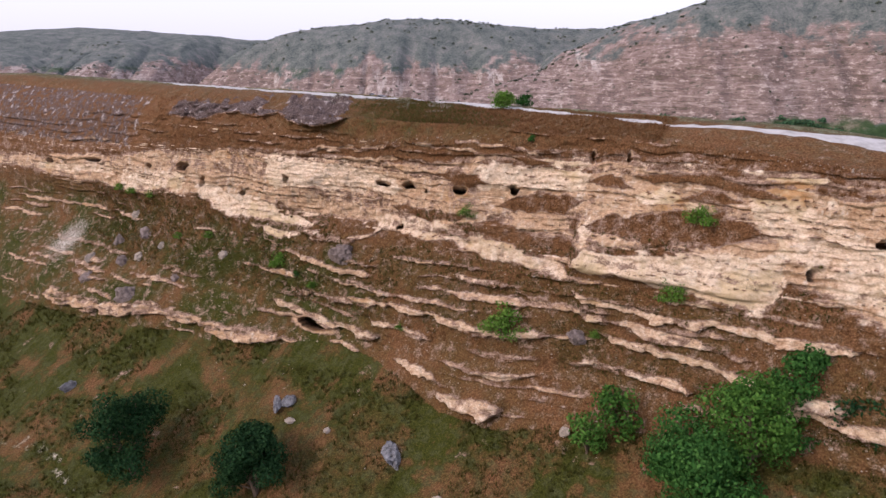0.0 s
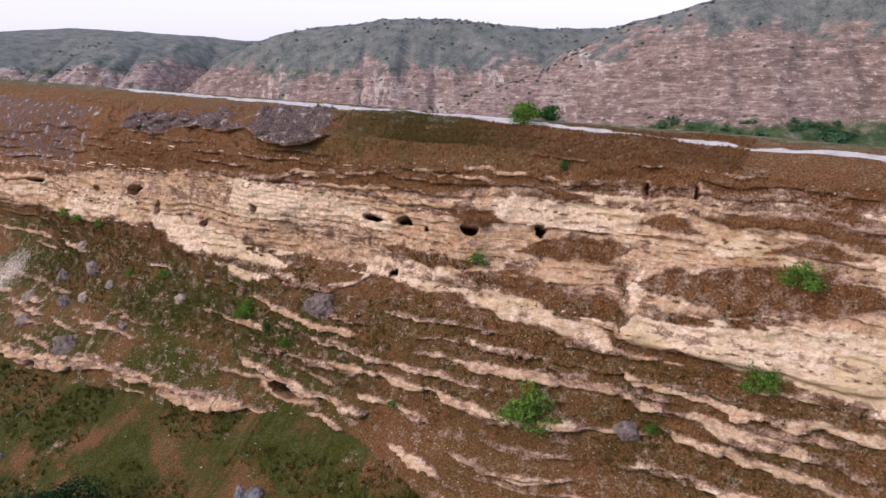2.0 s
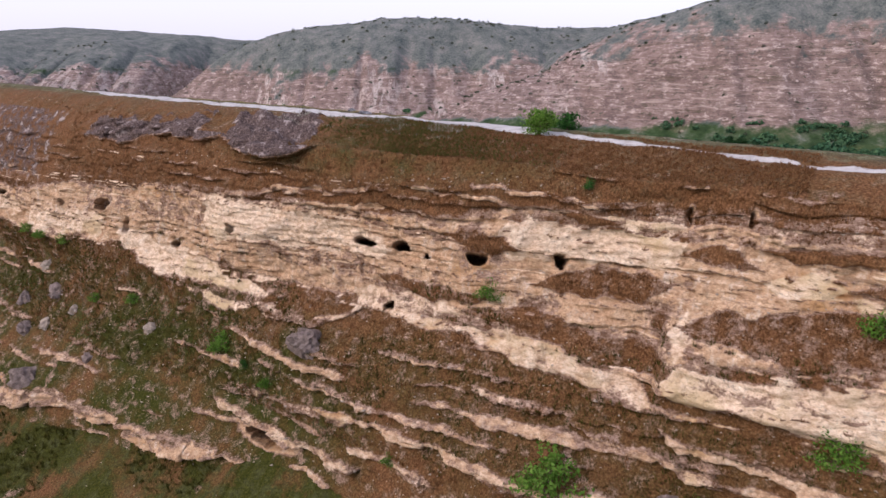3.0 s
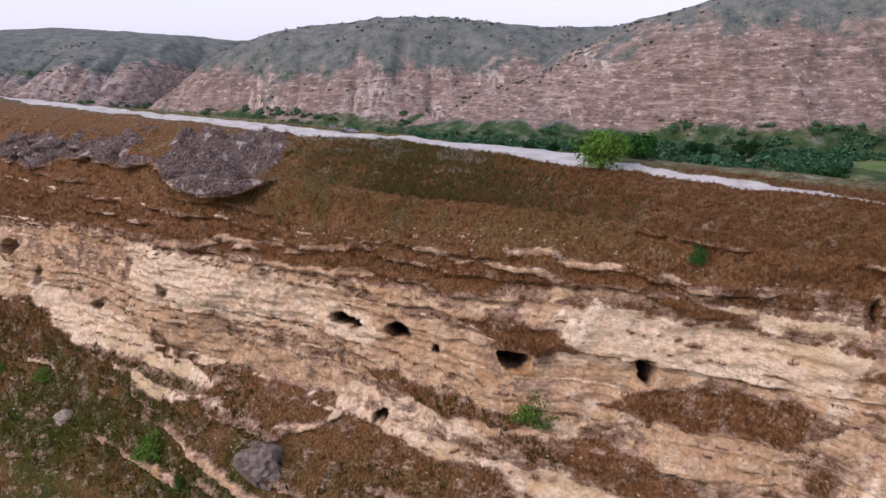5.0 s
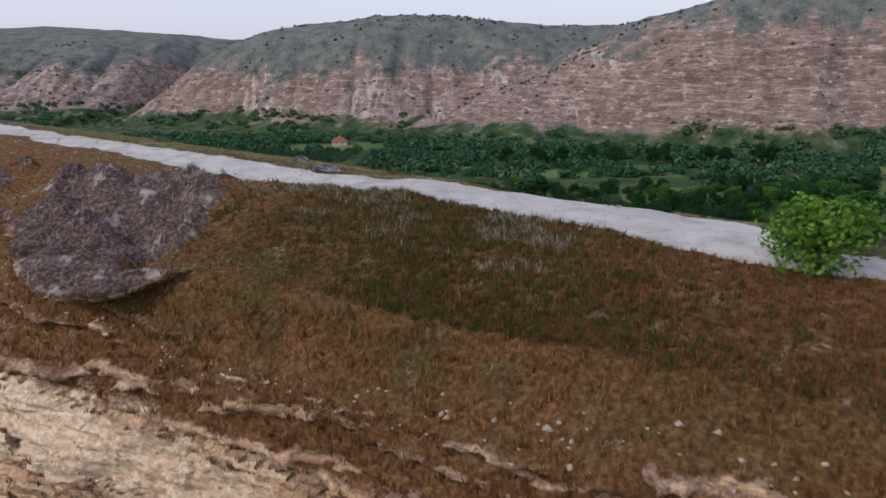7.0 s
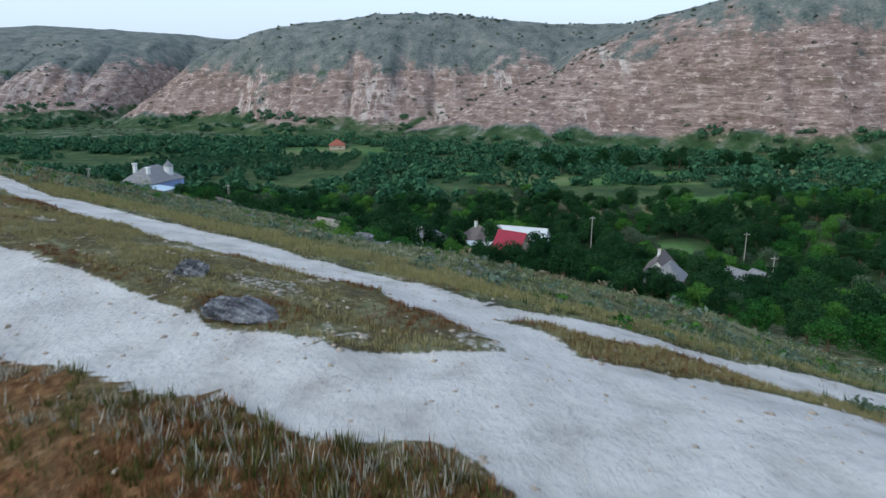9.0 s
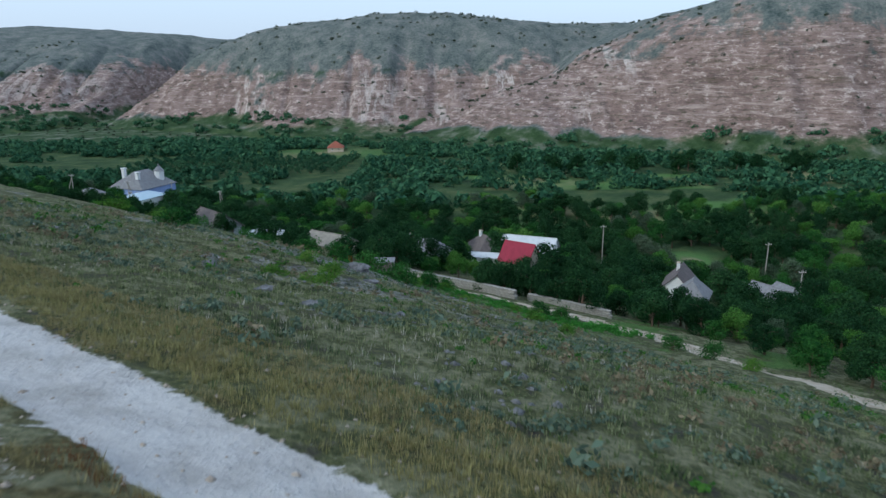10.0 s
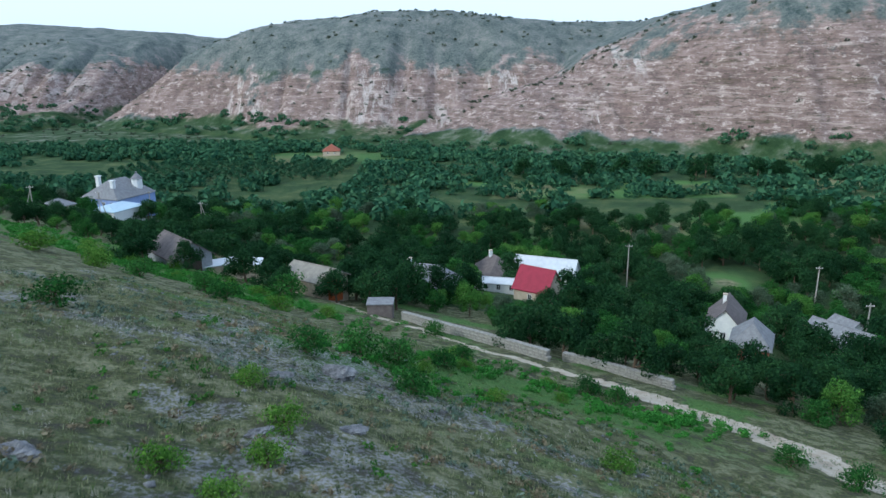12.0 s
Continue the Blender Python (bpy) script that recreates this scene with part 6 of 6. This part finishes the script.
# ---- rocks, stones and grass ----
for k, (x, y, sx, sy, sz, tilt, mat, label) in enumerate((
        (-8.15, 94.7, 0.75, 0.5, 0.26, -20, ROCK_DARK, "large dark grey streaked boulder beside the road"),
        (-9.9, 97.0, 0.42, 0.32, 0.24, -20, ROCK_DARK, "dark grey boulder beside the road"),
        (-5.4, 63.0, 0.95, 1.9, 0.9, 18, ROCK_GREY, "upright grey boulder on the grass slope"),
        (-19.3, 72.8, 0.5, 1.9, 0.6, 10, ROCK_GREY, "long leaning grey slab on the grass slope"),
        (-17.9, 72.6, 0.9, 0.9, 0.7, -25, ROCK_GREY, "grey boulder on the grass slope"),
        (-51.2, 86.6, 0.8, 1.6, 0.7, -30, ROCK_GREY, "grey boulder on the grass slope"),
        (-17.3, 70.3, 0.75, 0.6, 0.35, 0, ROCK_PALE, "flat pale boulder on the grass slope"),
        (-9.6, 77.2, 0.8, 0.7, 0.6, 30, ROCK_GREY, "small grey boulder under the cliff"),
        (11.3, 58.7, 0.5, 0.6, 0.5, 15, ROCK_PALE, "small pale boulder under the cliff"),
        (-0.7, 57.2, 0.4, 0.6, 0.4, 40, ROCK_PALE, "small pale boulder on the grass slope"),
        (-12.7, 67.0, 0.4, 0.5, 0.3, 5, ROCK_PALE, "small pale boulder on the grass slope"),
        (-11.3, 142.0, 0.9, 0.55, 0.5, 15, ROCK_GREY, "grey boulder on the far slope"),
        (-13.4, 139.2, 0.7, 0.32, 0.2, 25, ROCK_GREY, "flat grey rock in the far slope"),
        (-9.5, 134.0, 0.6, 0.35, 0.16, 20, ROCK_GREY, "flat grey rock in the far slope"),
        (-16.8, 126.6, 0.6, 0.35, 0.22, 0, ROCK_GREY, "flat grey rock in the far slope"),
        (-12.4, 132.0, 0.55, 0.28, 0.18, 35, ROCK_GREY, "flat grey rock in the far slope"),
        (-11.7, 116.6, 0.42, 0.22, 0.16, 30, ROCK_GREY, "flat pale rock in the dry grass"),
        (-9.7, 115.2, 0.5, 0.2, 0.16, 30, ROCK_GREY, "flat pale rock in the dry grass"),
        (-15.5, 122.4, 0.35, 0.3, 0.25, 10, ROCK_GREY, "grey rock in the dry grass"),
        (-6.8, 119.0, 0.32, 0.2, 0.14, 60, ROCK_GREY, "flat pale rock in the dry grass"))):
    boulder("boulder", 3 + k * 1.37, sx, sy, sz, mat, label, pose(x, y, ground_z(x, y) + 0.12 * sz, 6 * math.sin(k), 8 * math.cos(k), tilt), group="loose boulders")
for k, (s, z, r, mat, label) in enumerate((
        (-54.9, 37.4, 2.2, ROCK_GREY, "dark grey rock standing on a cliff ledge"), (-91.5, 26.8, 2.3, ROCK_GREY, "dark grey block under the lowest ledge"), (-60.6, 28.0, 1.1, ROCK_PALE, "grey block in the mouth of the low cave"),
        (-84.0, 30.2, 1.0, ROCK_GREY, "grey block on a ledge"), (-24.5, 33.8, 1.2, ROCK_GREY, "grey block on a ledge"), (-77.0, 34.0, 1.0, ROCK_PALE, "pale block on a ledge"), (-90.0, 33.5, 0.9, ROCK_PALE, "pale block on a ledge"), (-97.0, 30.5, 1.5, ROCK_GREY, "grey block on a ledge"), (-101.0, 32.8, 1.3, ROCK_GREY, "grey block among fallen rubble"), (-95.0, 34.5, 1.5, ROCK_GREY, "grey block among fallen rubble"), (-99.5, 36.5, 1.2, ROCK_PALE, "pale block among fallen rubble"), (-105.0, 30.0, 1.3, ROCK_PALE, "pale block among fallen rubble"), (-94.0, 31.5, 1.2, ROCK_PALE, "pale block among fallen rubble"), (-103.0, 27.5, 1.6, ROCK_GREY, "dark block at the foot of the cliff"))):
    x, y, z = on_face(s, z, -0.25 * r)
    boulder("rock", 40 + k * 1.91, r * 0.85, r * 0.7, r * 0.7, ROCK_MAUVE if mat == ROCK_GREY else mat, label, pose(x, y, z, 10, 12 * math.sin(k), 40 * k), 4, group="rocks on the ledges")


def scatter_mesh(pts, seed, sides, make):
    out_v, out_f, at = [], [], 0
    for i, p in enumerate(pts):
        v, f = make(i)
        out_v.append(v + p)
        out_f.append(f + at)
        at += len(v)
    return np.concatenate(out_v), np.concatenate(out_f)


def tufts(name, places, tall, wide, blades, mat, label, seed):
    """Tufts of grass: fans of narrow leaning blades, all in one growth."""
    r = np.random.default_rng(seed)
    k = len(places)
    ang = r.uniform(0, 2 * np.pi, (k, blades))
    h = tall * r.uniform(0.55, 1.35, (k, 1)) * r.uniform(0.6, 1.15, (k, blades))
    lean = r.uniform(0.15, 0.75, (k, blades)) * h
    root = wide * r.uniform(0.1, 0.6, (k, blades))
    c, s = np.cos(ang), np.sin(ang)
    w = 0.020 * (h / 0.4) ** 0.5 * r.uniform(0.6, 1.4, (k, blades)) * (wide / 0.16)
    px, py, pz = places[:, 0:1], places[:, 1:2], places[:, 2:3]
    a = np.stack([px + c * root - s * w, py + s * root + c * w, pz - 0.04 + 0 * c], -1)
    b = np.stack([px + c * root + s * w, py + s * root - c * w, pz - 0.04 + 0 * c], -1)
    t = np.stack([px + c * (root + lean), py + s * (root + lean), pz + h], -1)
    pts = np.stack([a, b, t], 2).reshape(-1, 3)
    ob = part(name, sheet(name, pts, np.arange(len(pts)).reshape(-1, 3)), mat)
    return tagged(ob, label, "grass", kind="stuff")


def stones(name, places, size, mat, label, seed):
    """Loose stones: small uneven six-sided lumps, all in one growth."""
    r = np.random.default_rng(seed)
    k = len(places)
    shape = np.array([(1, 0, 0), (0, 1, 0), (-1, 0, 0), (0, -1, 0), (0, 0, 1), (0, 0, -1)], float)
    tri = np.array([(0, 1, 4), (1, 2, 4), (2, 3, 4), (3, 0, 4), (1, 0, 5), (2, 1, 5), (3, 2, 5), (0, 3, 5)])
    grow = size * r.lognormal(0, 0.35, (k, 1, 1)) * r.uniform(0.55, 1.25, (k, 6, 1)) * np.array([1, 1, 0.6])
    turn = r.uniform(0, 2 * np.pi, k)
    v = shape[None] * grow
    x = v[..., 0] * np.cos(turn)[:, None] - v[..., 1] * np.sin(turn)[:, None]
    y = v[..., 0] * np.sin(turn)[:, None] + v[..., 1] * np.cos(turn)[:, None]
    pts = (np.stack([x, y, v[..., 2]], -1) + places[:, None, :]).reshape(-1, 3)
    ob = part(name, sheet(name, pts, (tri[None] + 6 * np.arange(k)[:, None, None]).reshape(-1, 3)), mat)
    return tagged(ob, label, "stones", kind="stuff")


GRASS_RUST = leaf_material("rust_grass", (0.060, 0.026, 0.010), (0.145, 0.067, 0.027), (0.28, 0.158, 0.074))
GRASS_YELLOW = leaf_material("yellow_grass", (0.105, 0.10, 0.045), (0.215, 0.19, 0.085), (0.36, 0.32, 0.165))
GRASS_STRAW = leaf_material("straw_grass", (0.066, 0.088, 0.040), (0.155, 0.178, 0.088), (0.32, 0.335, 0.195))
GRASS_GREEN = leaf_material("green_grass", (0.034, 0.060, 0.020), (0.072, 0.115, 0.036), (0.15, 0.19, 0.075))

GRASS_BANK = leaf_material("bank_grass", (0.040, 0.045, 0.011), (0.085, 0.091, 0.023), (0.178, 0.163, 0.054))
GRASS_OLIVE = leaf_material("olive_grass", (0.020, 0.023, 0.004), (0.046, 0.047, 0.008), (0.105, 0.092, 0.022))

r = np.random.default_rng(77)
# ledges and banks of the cliff: where the land is soft
flat_rock = cliff_rock.ravel()
flat_crag = cliff_crag.ravel()
cs_all, cn_all = to_sn(cliff_co[:, 0], cliff_co[:, 1])
gap = np.gradient(S[0])
share = np.broadcast_to(gap[None], X.shape).ravel()
in_cave = np.zeros(len(cs_all), bool)
for c_s, c_z, hw, hh, deep, power in CAVES:
    in_cave |= (np.abs(cs_all - c_s) < hw * 1.15) & (np.abs(cliff_co[:, 2] - c_z) < hh * 1.2)


def some(mask, count):
    at = np.flatnonzero(mask & ~in_cave)
    return r.choice(at, count, replace=False, p=share[at] / share[at].sum())


soft = ((flat_rock < 0.30) & (flat_crag < 0.3) & (cs_all > -112) & (cs_all < 6) & (cliff_co[:, 2] > 31))
pick = some(soft & ((cliff_co[:, 2] > 43.5) | (vnoise(cs_all / 4, cliff_co[:, 2] / 2, 83) > 0.5)), 14500)
tufts("ledge_grass", cliff_co[pick].astype(float) + r.normal(0, 0.07, (len(pick), 3)) * (1, 1, 0.2), 0.24, 0.26, 6, GRASS_RUST, "rust-brown dry grass on the cliff's ledges", 1)
pick = some(soft & (cliff_co[:, 2] < 44) & (vnoise(cs_all / 4, cliff_co[:, 2] / 2, 83) < 0.5 + 0.25 * (cs_all < -60)), 11000)
tufts("ledge_olive_grass", cliff_co[pick].astype(float) + r.normal(0, 0.07, (len(pick), 3)) * (1, 1, 0.2), 0.26, 0.28, 6, GRASS_OLIVE, "olive grass on the cliff's lower ledges", 16)
ss, sd = r.uniform(-125, 6, 26000), 48 * r.uniform(0, 1, 26000) ** 1.4
keep = vnoise(ss / 6, sd / 4, 70) > 0.36
ss, sd = ss[keep], sd[keep]
st = face(ss, toe(ss))[0]
slope_pts = np.stack([*to_xy(ss, st - sd), foot_slope(ss, sd, st)], -1)
tufts("slope_grass", slope_pts, 0.34, 0.34, 7, GRASS_OLIVE, "olive rough grass on the slope under the cliff", 2)
loose = ((cs_all > -112) & (cs_all < 4) & (cliff_co[:, 2] > 14) & (cliff_co[:, 2] < 47.5) & (flat_crag < 0.3))
pick = some(loose & ((cliff_co[:, 2] > 27) | (r.uniform(0, 1, len(cs_all)) < 0.35)), 2000)
stones("fallen_stones", cliff_co[pick].astype(float), 0.085, ROCK_PALE, "pale broken limestone lying on the ledges", 3)
edge = ((cs_all > -80) & (cs_all < 0) & (np.abs(cliff_co[:, 2] - 51.2 + 0.6 * np.sin(cs_all / 5)) < 0.55))
pick = some(edge, 260)
stones("rim_stones", cliff_co[pick].astype(float), 0.085, ROCK_PALE, "pale rubble along the cliff's rim", 4)


def spread(count, s0, s1, n0, n1, keep):
    s, n = r.uniform(s0, s1, count), r.uniform(n0, n1, count)
    ok = keep(s, n, r.uniform(0, 1, count))
    s, n = s[ok], n[ok]
    x, y = to_xy(s, n)
    return np.stack([x, y, top_height(s, n)], -1)


def off_road(s, n):
    return road_mask(s, n)[1] < 0.25


# the grass bank over the cliff, the verges and the far slope
tufts("bank_grass", spread(17000, -90, -20, 65.8, 72.5, lambda s, n, q: off_road(s, n) & (n > face(s, rim(s))[0] + 0.1) & (face(s, rim(s))[2] < 0.4) & (crag_top(s, n) < 0.3)), 0.14, 0.16, 11, GRASS_RUST, "rust-brown dry grass on the bank above the cliff", 5)
tufts("bank_green_grass", spread(12000, -66, -36, 65.6, 72.0, lambda s, n, q: off_road(s, n) & (crag_top(s, n) < 0.3) & (q < bump(s, -51.5, 9 - 3 * smooth(68.5, 70, n))) & (n > face(s, rim(s))[0])), 0.17, 0.15, 12, GRASS_BANK, "olive green grass on the bank above the cliff", 6)
tufts("verge_grass", spread(48000, -88, -44, 74, 84, lambda s, n, q: off_road(s, n) & (road_mask(s, n)[0] < 0.3) & (q < 1.3 * smooth(0.3, 0.7, vnoise(s / 1.7, n / 1.1, 71)) + 0.5 * smooth(81.2, 82.5, n))), 0.10, 0.12, 9, GRASS_YELLOW, "straw-coloured grass between the tracks", 7)
tufts("verge_rust_grass", spread(11000, -76, -50, 73.5, 80, lambda s, n, q: off_road(s, n) & (vnoise(s / 2.2, n / 1.3, 72) > 0.60)), 0.09, 0.11, 10, GRASS_RUST, "rust-coloured grass between the tracks", 8)
tufts("flank_grass", spread(36000, -112, -48, 82, 122, lambda s, n, q: off_road(s, n) & (bald(s, n) < 0.3 + 0.3 * q) & (q < 1.15 - 0.4 * smooth(100, 122, n))), 0.12, 0.22, 6, GRASS_STRAW, "straw-coloured grass on the far slope", 9)
tufts("flank_green_grass", spread(30000, -118, -46, 82, 150, lambda s, n, q: off_road(s, n) & (bald(s, n) < 0.4) & (q < 0.7 * smooth(0.42, 0.62, vnoise(s / 5, n / 4, 73)) + lush(s, n))), 0.12, 0.22, 6, GRASS_GREEN, "green grass and herbs on the far slope", 10)
GRASS_GOLD = leaf_material("golden_grass", (0.115, 0.115, 0.045), (0.235, 0.22, 0.09), (0.37, 0.345, 0.16))
tufts("roadside_grass", spread(42000, -100, -46, 80, 90, lambda s, n, q: off_road(s, n) & (np.abs(n - np.interp(s, [-140, -81, -68, -58, -56, -54, -52, -50, -46], [94, 82.6, 81.6, 81.2, 82.4, 84.4, 86.1, 88, 93])) < 0.95) & (q < 0.35 + 0.9 * vnoise(s / 2.5, n / 1.5, 74))), 0.13, 0.12, 9, GRASS_GOLD, "yellow grass along the far edge of the track", 13)
GRASS_WHITE = leaf_material("bleached_grass", (0.20, 0.19, 0.15), (0.36, 0.34, 0.28), (0.55, 0.53, 0.46))
tufts("bleached_grass", spread(3000, -66, -46, 68.3, 72.8, lambda s, n, q: off_road(s, n) & (q < smooth(0.42, 0.7, vnoise(s / 1.8, n / 1.0, 75)))), 0.22, 0.13, 7, GRASS_WHITE, "bleached dry herbs along the road's edge", 14)
tufts("slope_bleached_grass", spread(9000, -112, -50, 84, 124, lambda s, n, q: q < 0.7 * smooth(0.45, 0.75, vnoise(s / 3.5, n / 2.5, 76))), 0.14, 0.16, 7, GRASS_WHITE, "bleached dry herbs scattered over the far slope", 15)
GRASS_DARK = leaf_material("dark_grass", (0.014, 0.028, 0.012), (0.034, 0.058, 0.024), (0.075, 0.105, 0.05))
tufts("flank_dark_grass", spread(36000, -115, -46, 80.5, 126, lambda s, n, q: off_road(s, n) & (q < 0.75 * smooth(0.62, 0.78, vnoise(s / 1.3, n / 0.9, 77)))), 0.15, 0.22, 7, GRASS_DARK, "dark green herbs scattered in the grass of the far slope", 17)


def herb_clumps(name, count, tall, leaf, label, seed, keep):
    """Low rounded herbs in the turf, each a little cloud of leaf sprays, all in one growth."""
    q = np.random.default_rng(seed)
    pts, quads, at = [], [], 0
    for p in spread(count, -112, -48, 82.5, 126, keep):
        k = tall * q.lognormal(0, 0.35)
        v, f = leaves(q, [(0, 0, k * 0.35, k * 0.6), (k * q.uniform(-0.8, 0.8), k * q.uniform(-0.8, 0.8), k * 0.25, k * 0.45)], 26, 0.17 * k + 0.02)
        pts.append(v + p)
        quads.append(f + at)
        at += len(v)
    ob = part(name, sheet(name, np.concatenate(pts), np.concatenate(quads)), leaf)
    tagged(ob, label, "herbs", kind="stuff")


LEAF_SAGE = leaf_material("leaf_sage", (0.055, 0.085, 0.060), (0.115, 0.16, 0.115), (0.21, 0.26, 0.19))
LEAF_BROWN = leaf_material("leaf_brown", (0.075, 0.062, 0.038), (0.155, 0.13, 0.082), (0.27, 0.235, 0.155))
herb_clumps("sage_herbs", 2600, 0.26, LEAF_SAGE, "grey-green sage-like herbs on the far slope", 31, lambda s, n, q: off_road(s, n) & (q < smooth(0.35, 0.75, vnoise(s / 5, n / 3.5, 78)) + 0.25 * smooth(-70, -55, s)))
herb_clumps("green_herbs", 1700, 0.24, LEAF_PALE, "fresh green herb clumps on the far slope", 32, lambda s, n, q: off_road(s, n) & (q < smooth(0.45, 0.8, vnoise(s / 4, n / 3, 79))))
herb_clumps("brown_herbs", 1800, 0.24, LEAF_BROWN, "withered brown herb clumps on the far slope", 33, lambda s, n, q: off_road(s, n) & (q < smooth(0.4, 0.75, vnoise(s / 4, n / 3, 80))))
stones("road_stones", spread(9000, -90, -44, 70, 83, lambda s, n, q: q < 0.15 + 0.8 * (road_mask(s, n)[0] > 0.3) * (road_mask(s, n)[1] < 0.85)), 0.045, ROCK_PALE, "small white stones along the tracks", 11)
stones("flank_stones", spread(2600, -112, -60, 84, 124, lambda s, n, q: q < smooth(0.45, 0.7, vnoise(s / 4.5, n / 2.2, 44))), 0.10, ROCK_GREY, "grey stones breaking through the turf", 12)
